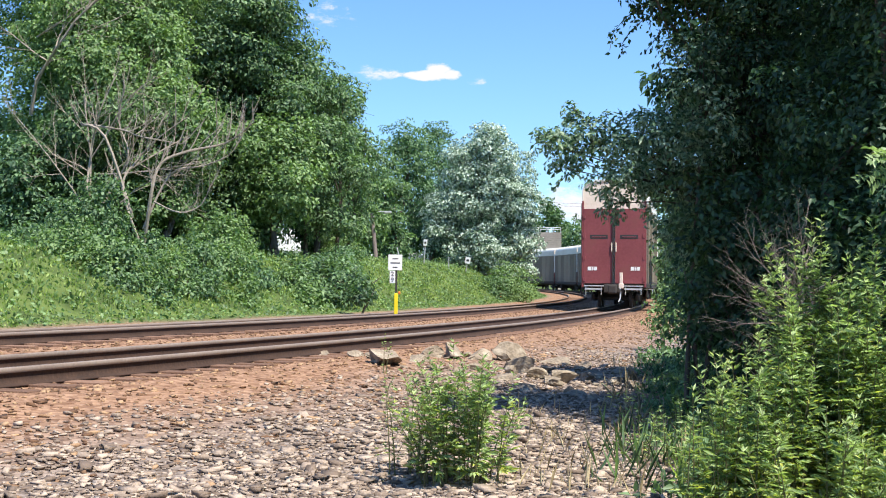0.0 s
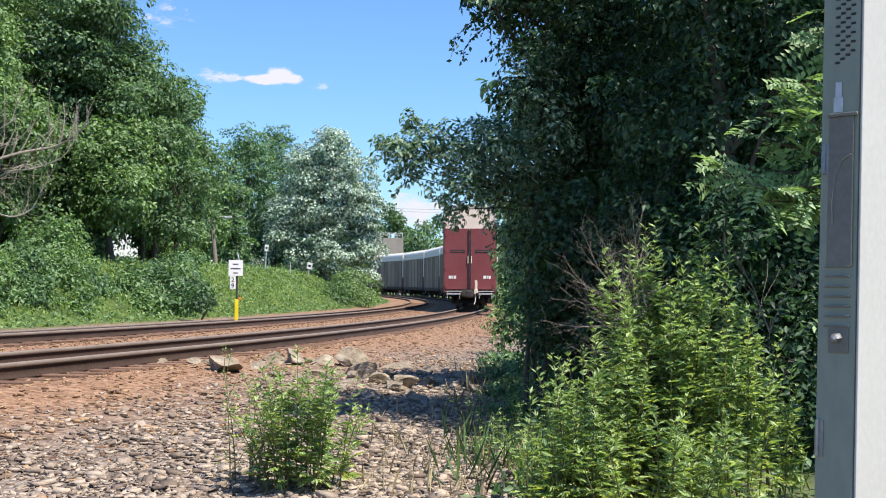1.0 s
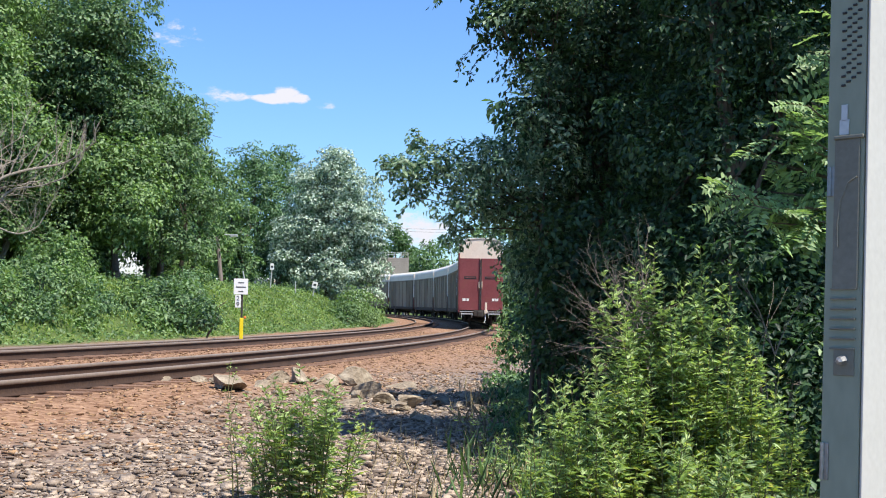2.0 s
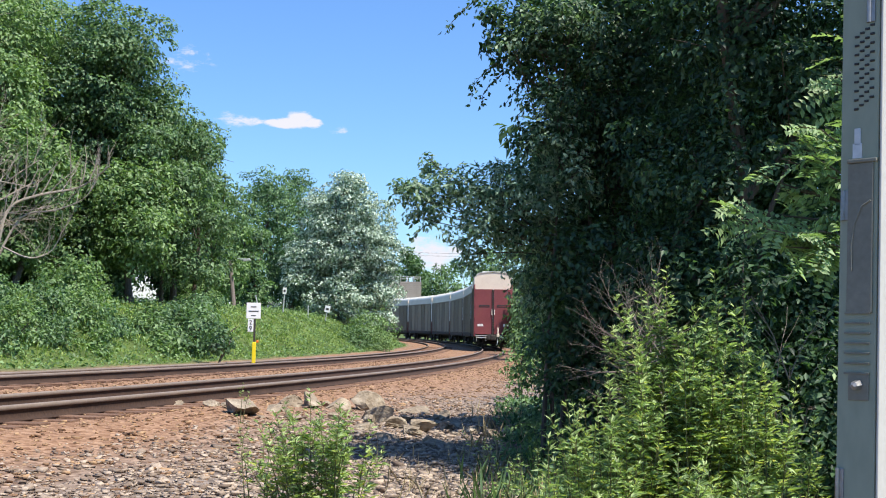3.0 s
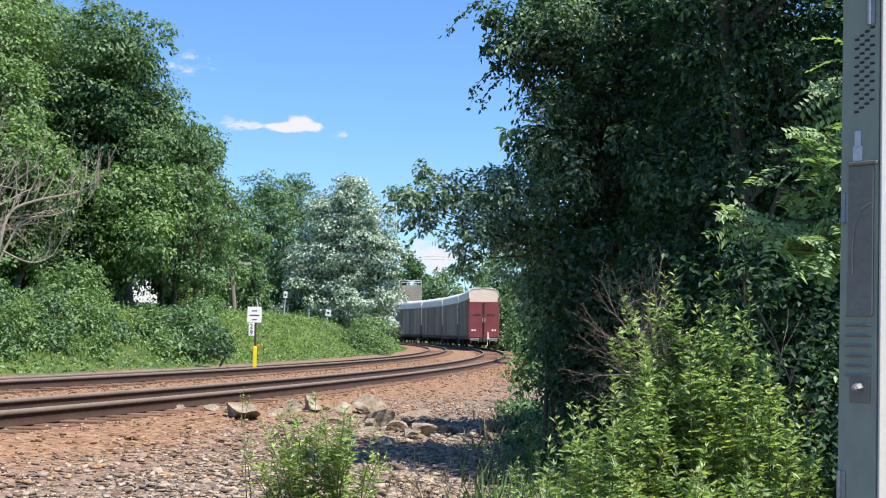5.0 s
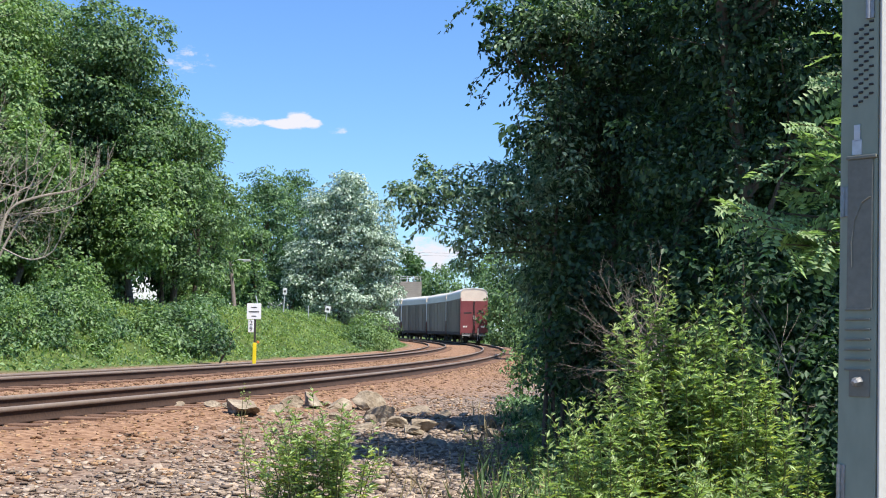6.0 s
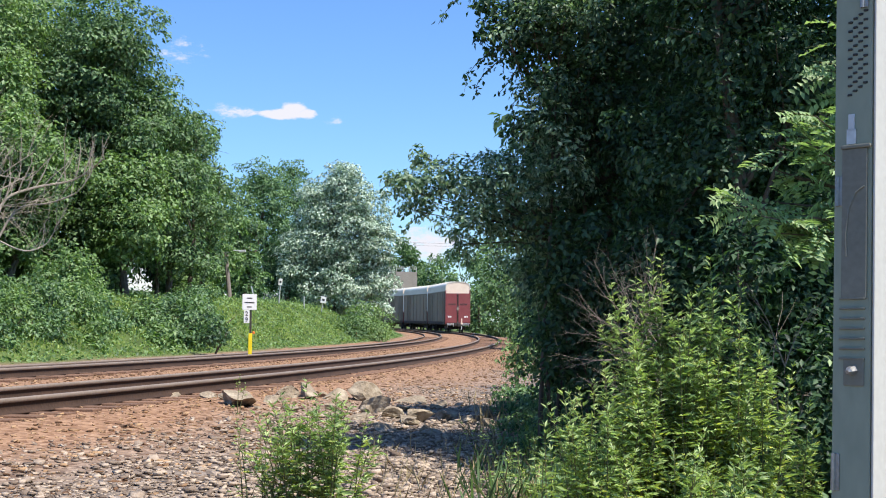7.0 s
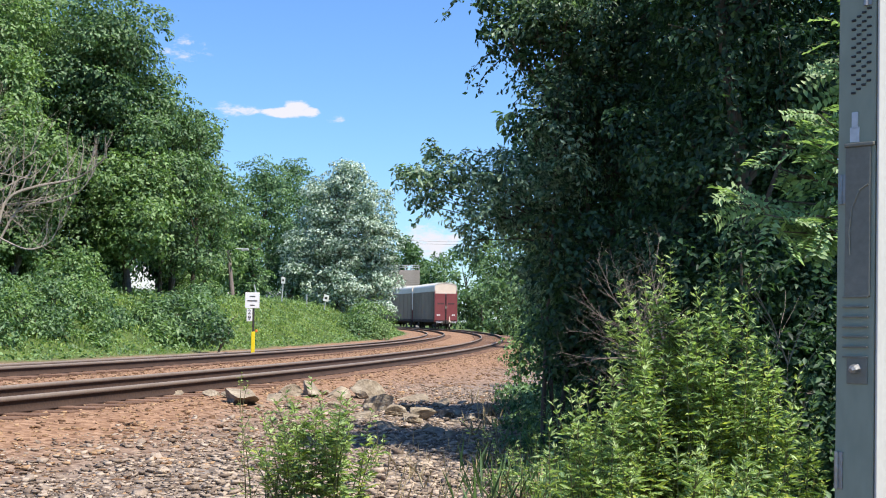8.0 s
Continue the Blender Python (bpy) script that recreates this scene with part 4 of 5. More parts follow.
    # far trees past the bend
    for k, (u, a, b, h, d) in enumerate([(722, 440, 560, 26, 300), (700, 470, 570, 30, 310), (744, 485, 575, 24, 298), (735, 452, 560, 22, 305), (790, 470, 590, 40, 255), (770, 505, 590, 26, 290), (830, 455, 600, 45, 225),
                                         (870, 440, 605, 45, 190), (850, 510, 605, 40, 172), (905, 430, 610, 50, 150), (890, 520, 612, 38, 128), (940, 420, 610, 60, 110),
                                         (925, 530, 620, 40, 92), (975, 470, 620, 60, 75), (1010, 420, 620, 90, 60), (660, 500, 590, 50, 270), (620, 480, 590, 60, 285)]):
        tree(foot(u, d), at(u, a + h * 1.3, d)[2], crown(rng, u, a, b, h, d, 7), M_FAR_LEAF if d > 280 else M_LEAF_WOOD, 0.0032 * d ** 0.98 + 0.1, 1.0 / (0.0032 * d + 0.1) ** 2 * (6.5 if d > 270 else 3.2),
             "green tree standing beyond the bend of the railway", 180 + k, r0=0.25, group="trees past the bend", clump=0.28)
    # shrubs along the foot of the bank
    # the M_LEAF_SHADE ones have shade low on the bank put into their colour
    for k, (u, v, r, d, m) in enumerate([(130, 530, 60, 42, M_LEAF_LIGHT), (90, 590, 50, 41, M_LEAF_WOOD), (215, 600, 40, 43, M_LEAF_WOOD), (20, 560, 70, 41, M_LEAF_WOOD), (260, 570, 35, 44, M_LEAF_WOOD),
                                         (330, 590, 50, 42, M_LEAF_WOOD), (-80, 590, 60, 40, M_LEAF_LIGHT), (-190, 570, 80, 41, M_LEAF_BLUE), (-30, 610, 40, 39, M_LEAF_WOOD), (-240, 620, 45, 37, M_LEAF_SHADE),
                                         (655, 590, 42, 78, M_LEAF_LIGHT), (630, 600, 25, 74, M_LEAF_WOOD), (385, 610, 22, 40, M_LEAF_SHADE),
                                         (175, 610, 35, 39, M_LEAF_LIGHT), (290, 615, 30, 39.5, M_LEAF_LIGHT), (365, 585, 38, 44, M_LEAF_WOOD), (-230, 560, 70, 42, M_LEAF_LIGHT), (-120, 545, 60, 43, M_LEAF_WOOD), (20, 560, 45, 43, M_LEAF_BLUE)]):
        x, y, z = at(u, v, d)
        l = [lobe(u, v, d, r), lobe(u - r * 0.5, v + r * 0.45, d - 0.4, r * 0.65), lobe(u + r * 0.55, v + r * 0.45, d, r * 0.6), lobe(u, v + r * 0.7, d - 0.5, r * 0.7)]
        tree((x, y, gz(x, y)), z, l, m, 0.17, 75, "leafy green shrub on the railway bank", 220 + k, r0=0.05, category="shrub", name="shrub", group="shrubs on the bank", clump=0.3)


build_left_woods()


def build_bank_shrubs():
    # M_LEAF_SHADE shrubs carry the shade under the hedge in their leaf colour
    for k, (u, v, rr, q, m) in enumerate([(-260, 560, 75, 10.0, M_LEAF_WOOD), (-175, 545, 65, 10.5, M_LEAF_LIGHT), (-95, 575, 60, 9.4, M_LEAF_LIGHT), (-20, 560, 55, 10.8, M_LEAF_WOOD), (55, 600, 45, 9.2, M_LEAF_WOOD),
                                          (125, 520, 58, 11.0, M_LEAF_LIGHT), (130, 580, 55, 9.6, M_LEAF_LIGHT), (205, 605, 34, 9.4, M_LEAF_WOOD), (250, 600, 36, 9.4, M_LEAF_LIGHT), (300, 590, 42, 9.2, M_LEAF_WOOD),
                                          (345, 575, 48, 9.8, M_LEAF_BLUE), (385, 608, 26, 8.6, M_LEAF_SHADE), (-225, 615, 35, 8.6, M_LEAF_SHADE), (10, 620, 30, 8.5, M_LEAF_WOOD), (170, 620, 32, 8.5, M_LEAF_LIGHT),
                                          (-120, 470, 70, 12.5, M_LEAF_WOOD), (345, 520, 42, 13, M_LEAF_LIGHT), (-60, 575, 50, 9.3, M_LEAF_WOOD), (15, 585, 46, 9.3, M_LEAF_LIGHT), (80, 565, 46, 9.8, M_LEAF_WOOD), (100, 610, 38, 9.0, M_LEAF_WOOD), (172, 590, 42, 9.3, M_LEAF_BLUE), (268, 600, 40, 9.2, M_LEAF_WOOD)]):
        d = bank_d(u, q)
        x, y, z = at(u, v, d)
        l = [lobe(u, v, d, rr), lobe(u - rr * 0.5, v + rr * 0.45, d - 0.4, rr * 0.65), lobe(u + rr * 0.55, v + rr * 0.4, d, rr * 0.6), lobe(u, v + rr * 0.8, d - 0.5, rr * 0.7), lobe(u + rr * 0.3, v - rr * 0.6, d, rr * 0.5)]
        tree((x, y, gz(x, y)), z, l, m, 0.135, 120, "dense leafy shrub covering the slope of the bank", 250 + k, r0=0.04, category="shrub", name="shrub", group="shrubs on the bank", clump=0.3)


build_bank_shrubs()


# ---- dead branches ----
def twigs(bm, rng, a, d, length, r, depth, spread=0.55, up=0.1, seg=5):
    """A bare branch that forks."""
    a, d = Vector(a), Vector(d).normalized()
    n = 4
    p = a
    for k in range(n):
        d = (d + Vector((rng.normal(), rng.normal(), rng.normal())) * 0.13 + Vector((0, 0, up * 0.2))).normalized()
        e = p + d * (length / n)
        rod(bm, p, e, r * (1 - 0.6 * k / n), r * (1 - 0.6 * (k + 1) / n), seg, cap=False)
        if depth > 0:
            for _ in range(2 if k else 1):
                b = (d + Vector((rng.normal(), rng.normal() * 0.6, rng.normal())) * spread).normalized()
                twigs(bm, rng, p.lerp(e, rng.uniform(0.2, 1)), b, length * rng.uniform(0.35, 0.6), r * 0.45 * (1 - 0.4 * k / n), depth - 1, spread, up, 4)
        p = e


def dead_plant(name, base, shoots, mat, label, category, seed, depth=2, spread=0.55):
    rng = np.random.default_rng(seed)
    t = empty(name, pose(*base))
    for a, d, l, r in shoots:
        bm = bmesh.new()
        twigs(bm, rng, a, d, l, r, depth, spread)
        part("branch", bm, mat, t)
    return tagged(t, label, category)


dead_plant("dead_tree", foot(-120, 41.5), [((0, 0, 1), (0.1, 0, 1), 4.5, 0.05), ((0.2, 0, 2.0), (0.9, -0.1, 0.45), 4.2, 0.04), ((0.1, 0, 2.6), (1, -0.2, 0.15), 4.4, 0.035),
           ((-0.3, 0, 1.5), (-0.5, -0.2, 1), 4.0, 0.035), ((0, 0, 3.2), (0.7, -0.1, 0.9), 3.6, 0.03), ((1.0, 0, 1.5), (0.7, 0, 0.7), 3.2, 0.03)], M_DEAD,
           "bare grey dead tree among green woods", "dead tree", 41)
dead_plant("dead_tree", foot(-240, 44), [((0, 0, 5), (0.25, -0.1, 1), 5.5, 0.08), ((0.2, 0, 8), (0.9, 0, 0.5), 3.0, 0.04)], M_DEAD,
           "bare pale dead trunk rising above the woods", "dead tree", 42)
def arching_dead_tree():
    """Bare limbs that arch out of the woods, each with thin shoots that turn upward."""
    rng = np.random.default_rng(46)
    d = 40.2
    b = Vector(foot(-30, d))
    t = empty("dead_tree", pose(*b))
    for limb, r in ((((-20, 560), (-6, 440), (12, 380), (65, 357), (136, 342), (186, 305)), 0.075), (((-40, 480), (-95, 330), (-141, 307), (-60, 318), (-27, 330), (51, 344)), 0.060),
                    (((-20, 540), (-60, 425), (-30, 370), (10, 330), (60, 295)), 0.050), (((-110, 470), (-70, 410), (-50, 360), (-70, 300), (-60, 240)), 0.050),
                    (((-20, 500), (30, 400), (90, 385), (140, 365), (165, 330)), 0.045), (((-130, 430), (-120, 350), (-105, 280), (-75, 215)), 0.045),
                    (((0, 450), (50, 470), (90, 455), (105, 420)), 0.035)):
        pts = [Vector(at(u, v, d + rng.uniform(-0.3, 0.3))) - b for u, v in limb]
        fine = []
        for k in range(len(pts) - 1):
            p0, p1, p2, p3 = pts[max(0, k - 1)], pts[k], pts[k + 1], pts[min(len(pts) - 1, k + 2)]
            for w in (0, 0.25, 0.5, 0.75):
                fine.append(0.5 * (2 * p1 + (p2 - p0) * w + (2 * p0 - 5 * p1 + 4 * p2 - p3) * w * w + (3 * p1 - p0 - 3 * p2 + p3) * w ** 3))
        fine.append(pts[-1])
        n = len(fine)
        bm = bmesh.new()
        tube(bm, fine, [r * (1 - 0.75 * k / n) for k in range(n)], 6)
        for k in range(4, n, 1):
            dirn = (fine[k] - fine[k - 1]).normalized()
            twigs(bm, rng, fine[k], dirn * 0.6 + Vector((rng.normal() * 0.5, rng.normal() * 0.3, 0.75)), rng.uniform(0.5, 1.5), r * 0.32, 1 if k % 2 else 0, 0.4, 0.8, 4)
        part("branch", bm, M_DEAD, t)
    tagged(t, "bare pale dead branches arching out of green woods", "dead tree")


arching_dead_tree()
dead_plant("dead_shrub", foot(1395, 7.9), [((0, 0, 0), (0, 0, 1), 1.2, 0.008), ((0, 0, 1.1), (-0.15, 0, 1), 0.6, 0.006), ((0, 0, 1.1), (0.5, 0, 0.8), 0.42, 0.005), ((0, 0, 1.0), (-0.6, 0, 0.5), 0.4, 0.004)],
           M_TWIG, "thin leafless sapling beside green weeds", "dead shrub", 47, depth=1, spread=0.5)
dead_plant("dead_shrub", foot(1172, 8.4), [((0.05, 0, 0), (-0.06, 0, 1), 1.2, 0.012), ((0.0, 0, 1.0), (-0.55, -0.1, 0.62), 0.62, 0.010), ((0, 0, 1.05), (-0.8, 0, 0.35), 0.5, 0.007),
           ((0, 0, 1.0), (-0.3, 0.1, 0.9), 0.62, 0.008), ((0, 0, 1.15), (-0.7, 0.1, 0.6), 0.5, 0.006), ((0.02, 0, 1.1), (0.05, 0, 1), 0.65, 0.007), ((0, 0, 0.9), (-0.8, -0.1, 0.1), 0.45, 0.006), ((-0.1, 0, 1.1), (-0.9, -0.1, 0.5), 0.42, 0.005), ((0, 0, 1.2), (-0.5, 0, 0.9), 0.5, 0.006)],
           M_TWIG, "dry brown leafless shrub behind green weeds", "dead shrub", 43, depth=2, spread=0.5)


# ---- weeds near the camera ----
weeds = []


def herb(name, base, stems, leaf_len, label, seed, yellow=0.12, width=0.23, per_m=60, start=0.12, group=""):
    """Upright weed: stems (dx, dy, height, lean x, lean y), each with whorls of narrow lobed leaves, smaller towards the tip."""
    rng = np.random.default_rng(seed)
    t = empty(name, pose(*base))
    P, A, N, L = [], [], [], []
    shoots = bmesh.new()

    def leafy(bm, pts, n, begin, size, spread):
        k = len(pts) - 1
        for j in range(n):
            f = begin + (1 - begin) * (j + rng.uniform()) / n
            i = min(k - 1, int(f * k))
            p = pts[i].lerp(pts[i + 1], f * k - i)
            a = j * 2.4 + rng.normal() * 0.7
            ax = Vector((math.cos(a), math.sin(a), 0.1 + 0.9 * f + rng.normal() * 0.35)).normalized()
            q = p + ax * (1 - f) ** 0.7 * spread * rng.uniform(0.1, 1.0)
            l = size * (1.05 - 0.55 * f) * rng.uniform(0.6, 1.25)
            for w in (0, -0.55, 0.55, -1.0, 1.0)[:5 if f < 0.75 else 3]:
                P.append(q)
                s = Vector((-math.sin(a), math.cos(a), 0.1)) * w
                A.append((ax + s - Vector((0, 0, 0.3 * (1 - f)))).normalized())
                N.append(Vector((0, 0, 1)) - ax * 0.4 + Vector(rng.normal(size=3)) * 0.45)
                L.append(l * (1 - 0.28 * abs(w)))

    for dx, dy, h, lx, ly in stems:
        bm = bmesh.new()
        k = max(4, int(h / 0.18))
        pts = [Vector((dx + lx * (j / k) ** 1.6, dy + ly * (j / k) ** 1.6, h * j / k)) for j in range(k + 1)]
        tube(bm, pts, [0.006 * (1 - 0.8 * j / k) for j in range(k + 1)])
        leafy(bm, pts, int(h * per_m * 0.5), start, leaf_len, 0.10)
        for j in range(int(h * 5)):
            f = rng.uniform(start, 0.85)
            i = min(k - 1, int(f * k))
            p = pts[i].lerp(pts[i + 1], f * k - i)
            a = rng.uniform(0, math.tau)
            d = Vector((math.cos(a) * 0.75, math.sin(a) * 0.75, 0.8))
            ln = h * rng.uniform(0.12, 0.24) * (1.15 - f * 0.7)
            side = [p, p + d * ln * 0.5, p + d * ln * 0.85 + Vector((0, 0, ln * 0.25))]
            for u, v in zip(side, side[1:]):
                rod(shoots, u, v, 0.003, 0.0018, 3, cap=False)
            leafy(bm, side, max(4, int(ln * per_m * 0.9)), 0.1, leaf_len * 0.8, 0.05)
        part("stem", bm, M_STEM, t)
    tagged(part("side_shoot", shoots, M_STEM, t), kind="stuff")
    P, A, N, L = np.array(P), np.array(A), np.array(N), np.array(L)
    pick = rng.uniform(0, 1, len(P)) < yellow * np.clip(1.6 - P[:, 2] / max(s[2] for s in stems) * 2, 0, 2)
    for nm, m, mat in (("foliage", ~pick, M_LEAF_HERB), ("yellowed_foliage", pick, M_LEAF_YELLOW)):
        if m.sum():
            v, f = kites(P[m], A[m], N[m], L[m], L[m] * width)
            ob = fast_mesh(nm, v, f, mat, t)
            if nm == "yellowed_foliage":
                ob["label"] = "yellowing lower leaves"
    weeds.append(t)
    return tagged(t, label, "weed", group)


def clump_stems(rng, n, rad, h0, h1, lean, fall=0.25):
    out = []
    for _ in range(n):
        a, r = rng.uniform(0, math.tau), rad * math.sqrt(rng.uniform())
        dx, dy = r * math.cos(a), r * math.sin(a)
        out.append((dx, dy, rng.uniform(h0, h1) * (1 - fall * (r / rad) ** 2), dx * lean + rng.normal() * 0.05, dy * lean + rng.normal() * 0.05))
    return out


def build_weeds():
    rng = np.random.default_rng(8)
    d = 8.0
    herb("weed", foot(575, d), clump_stems(rng, 30, 0.28, 0.7, 1.18, 0.75, 0.5), 0.095, "bushy green roadside weed growing in the gravel", 51, per_m=78, yellow=0.22, start=0.10)
    herb("weed", foot(478, d + 0.3), clump_stems(rng, 9, 0.14, 0.5, 0.95, 0.8), 0.055, "thin wispy weed growing in the gravel", 52, per_m=50, yellow=0.05)
    for u, dd, n, rad, h0, h1, sd in ((1205, 7.6, 26, 0.34, 1.2, 1.95, 53), (1105, 7.3, 18, 0.26, 0.85, 1.45, 54), (1290, 7.5, 25, 0.30, 1.1, 1.85, 55),
                                      (1060, 7.0, 9, 0.17, 0.8, 1.2, 56), (985, 6.9, 5, 0.12, 0.45, 0.78, 57), (1390, 7.9, 8, 0.24, 0.6, 1.2, 58),
                                      (1190, 6.7, 12, 0.30, 0.55, 0.95, 59), (1320, 6.6, 11, 0.25, 0.5, 0.9, 60)):
        herb("weed", foot(u, dd), clump_stems(rng, n, rad, h0, h1, 0.45), 0.098, "tall green mugwort weed in dense upright stems", sd, per_m=80, yellow=0.30,
             group="tall weeds by the trees")
    for u, dd, n, h, sd in ((870, 9.6, 6, 0.50, 61), (930, 9.0, 6, 0.50, 62), (905, 11.5, 6, 0.6, 63), (960, 10.5, 5, 0.6, 64), (985, 12.5, 6, 0.8, 66)):
        herb("weed", foot(u, dd), clump_stems(rng, n, 0.28, h * 0.5, h, 0.5), 0.075, "low green weed in the shade of the trees", sd, per_m=60, yellow=0.05,
             group="low weeds")
    # a single sprig by the rail
    herb("weed", foot(430, 15.5), [(0, 0, 0.5, 0.02, 0), (0.03, 0, 0.4, 0.08, 0)], 0.07, "single grey-green sprig beside the rail", 67, per_m=24, start=0.5)


build_weeds()


def pinnate(name, base, twig_list, label, seed, leaf=0.30, leaflet=0.06):
    """Branch with feather leaves: pairs of oval leaflets along each stalk."""
    rng = np.random.default_rng(seed)
    t = empty(name, pose(*base))
    P, A, N = [], [], []
    stalks = bmesh.new()
    for a, b in twig_list:
        bm = bmesh.new()
        a, b = Vector(a), Vector(b)
        rod(bm, a, b, 0.010, 0.004, 5, cap=False)
        n = max(4, int((b - a).length / 0.075))
        for k in range(n):
            p = a.lerp(b, (k + 0.7) / n)
            d = ((b - a).normalized() * 0.4 + Vector((rng.normal(), rng.normal() * 0.7 - 0.4, rng.normal() * 0.35 - 0.1))).normalized()
            up = (Vector((0, -0.5, 0.8)) + Vector(rng.normal(size=3)) * 0.4).normalized()
            side = d.cross(up).normalized()
            up = side.cross(d)
            L = leaf * rng.uniform(0.7, 1.15)
            rod(stalks, p, p + d * L, 0.0022, 0.001, 3, cap=False)
            for j in range(8):
                q = p + d * L * (0.18 + 0.8 * j / 7) - Vector((0, 0, 0.04 * (j / 7) ** 2))
                for sgn in (-1, 1):
                    P.append(q)
                    A.append(side * sgn + d * 0.35 + Vector(rng.normal(size=3)) * 0.12)
                    N.append(up + Vector(rng.normal(size=3)) * 0.15)
        part("twig", bm, M_BARK, t)
    P, A, N = np.array(P), np.array(A), np.array(N)
    L = leaflet * rng.uniform(0.8, 1.15, len(P))
    v, f = kites(P, A, N, L, L * 0.5)
    fast_mesh("foliage", v, f, M_LEAF_LOCUST, t)
    tagged(part("leaf_stalk", stalks, M_STEM, t), kind="stuff")
    return tagged(t, label, "sapling", "")


def build_sapling():
    x, y, z = foot(1560, 7.6)
    tw = [((0, 0, 0.0), (-0.1, 0, 1.6))]
    rng = np.random.default_rng(3)
    for v, reach in ((40, 0.12), (100, 0.15), (160, 0.2), (220, 0.3), (260, 0.42), (300, 0.6), (335, 0.75), (365, 0.85), (390, 0.85), (415, 0.7), (435, 0.4)):
        h = CAM_Z + (HOR - v) / F * 7.6 - z
        for k in range(2):
            tw.append(((-0.10, 0.0, h - 0.1), (-0.15 - reach * rng.uniform(0.5, 1.0), rng.uniform(-0.5, 0.2), h + rng.uniform(-0.12, 0.12))))
    tw.append(((-0.1, 0, 1.5), (-0.12, 0, 3.4)))
    pinnate("sapling", (x, y, z), tw, "young locust sapling with bright feather leaves", 71, leaf=0.28, leaflet=0.066)


build_sapling()


# ---- grass ----
def blades(name, x, y, h, mat, label, seed, w=0.02):
    rng = np.random.default_rng(seed)
    n = len(x)
    z = ground_z(x, y)
    p = np.stack([x, y, z - 0.02], 1)
    ax = np.stack([rng.normal(0, 0.35, n), rng.normal(0, 0.35, n), np.ones(n)], 1)
    nor = np.stack([rng.normal(size=n), rng.normal(size=n), rng.uniform(0, 0.4, n)], 1)
    v, f = kites(p, ax, nor, h, np.full(n, w) * rng.uniform(0.6, 1.4, n))
    tagged(fast_mesh(name, v, f, mat), label, "grass", kind="stuff")


def build_grass():
    rng = np.random.default_rng(91)
    n = 88000
    s, q = rng.uniform(-6, 95, n), 7.3 + 10 * rng.uniform(0, 1, n) ** 1.2
    xy = np.array([on_line(float(a), float(b))[:2] for a, b in zip(s, q)])
    hump = 0.5 + 0.5 * np.sin(xy[:, 0] * 1.9 + 0.7) * np.sin(xy[:, 1] * 1.3) + 0.35 * np.sin(xy[:, 0] * 4.3) * np.sin(xy[:, 1] * 3.1)
    hump = np.clip(hump, 0.1, 1.2)
    blades("bank_grass", xy[:, 0], xy[:, 1], rng.uniform(0.06, 0.19, n) * (0.6 + 0.7 * hump) * np.clip((q - 7.0) / 1.5, 0.25, 1), M_GRASS, "bright green grass and weeds on the railway bank", 92, w=0.045)
    # broad-leaved creepers among the grass
    k = rng.uniform(0, 1, n) < np.where(s < 24, 0.45, 0.34)
    x, y, m = xy[k, 0], xy[k, 1], int(k.sum())
    z = ground_z(x, y) + rng.uniform(0.02, 0.42, m) * hump[k] * np.clip((q[k] - 7.2) / 1.2, 0.1, 1)
    nor = unit(rng.normal(size=(m, 3)) * 0.55 + np.array([[0.1, -0.35, 0.8]]))
    L = rng.uniform(0.06, 0.16, m)
    v, f = kites(np.stack([x, y, z], 1), rng.normal(size=(m, 3)) - np.array([[0, 0, 0.3]]), nor, L, L * 0.7)
    tagged(fast_mesh("creepers", v, f, M_LEAF_LIGHT), "low broad-leaved creepers covering the railway bank", "ground cover", kind="stuff")
    n = 3500
    y = rng.uniform(7, 16, n)
    x = (0.45 + 0.06 * y) + np.abs(rng.normal(0, 0.9, n)) - 0.3
    blades("verge_grass", x, y, rng.uniform(0.06, 0.26, n), M_GRASS, "sparse grass at the edge of the gravel", 93, w=0.012)
    n = 6000
    y = rng.uniform(7.5, 24, n)
    x = 0.55 + 0.045 * (y - 8) + np.abs(rng.normal(0, 0.8, n)) + 0.25 * np.sin(y * 2.3)
    z = ground_z(x, y) + rng.uniform(0.01, 0.22, n) * np.clip(x - 0.2, 0.1, 1)
    nor = unit(rng.normal(size=(n, 3)) * 0.5 + np.array([[0.1, -0.3, 0.8]]))
    L = rng.uniform(0.04, 0.11, n)
    v, f = kites(np.stack([x, y, z], 1), rng.normal(size=(n, 3)), nor, L, L * 0.55)
    tagged(fast_mesh("verge_leaves", v, f, M_LEAF_WOOD), "low leafy plants at the edge of the gravel", "ground cover", kind="stuff")
    n = 130
    y = rng.uniform(7.8, 11.5, n)
    x = (0.02 + 0.055 * (y - 7)) + np.abs(rng.normal(0, 0.42, n)) + 0.12 * np.sin(y * 5)
    blades("tall_grass", x, y, rng.uniform(0.15, 0.45, n), M_LEAF_WOOD, "tall thin grass at the edge of the gravel", 95, w=0.006)
    n = 120
    y = rng.uniform(13.0, 21, n)
    x = (0.30 + 0.070 * (y - 11)) + rng.normal(0, 0.22, n)
    blades("dry_stems", x, y, rng.uniform(0.12, 0.38, n), M_STRAW, "dry brown weed stems at the edge of the thicket", 96, w=0.006)
    n = 260
    y = rng.uniform(7.5, 13, n)
    x = rng.uniform(-0.06, 0.11, n) * y
    blades("dry_grass", x, y, rng.uniform(0.08, 0.32, n), M_STRAW, "dry straw-coloured stalks in the gravel", 94, w=0.006)


build_grass()


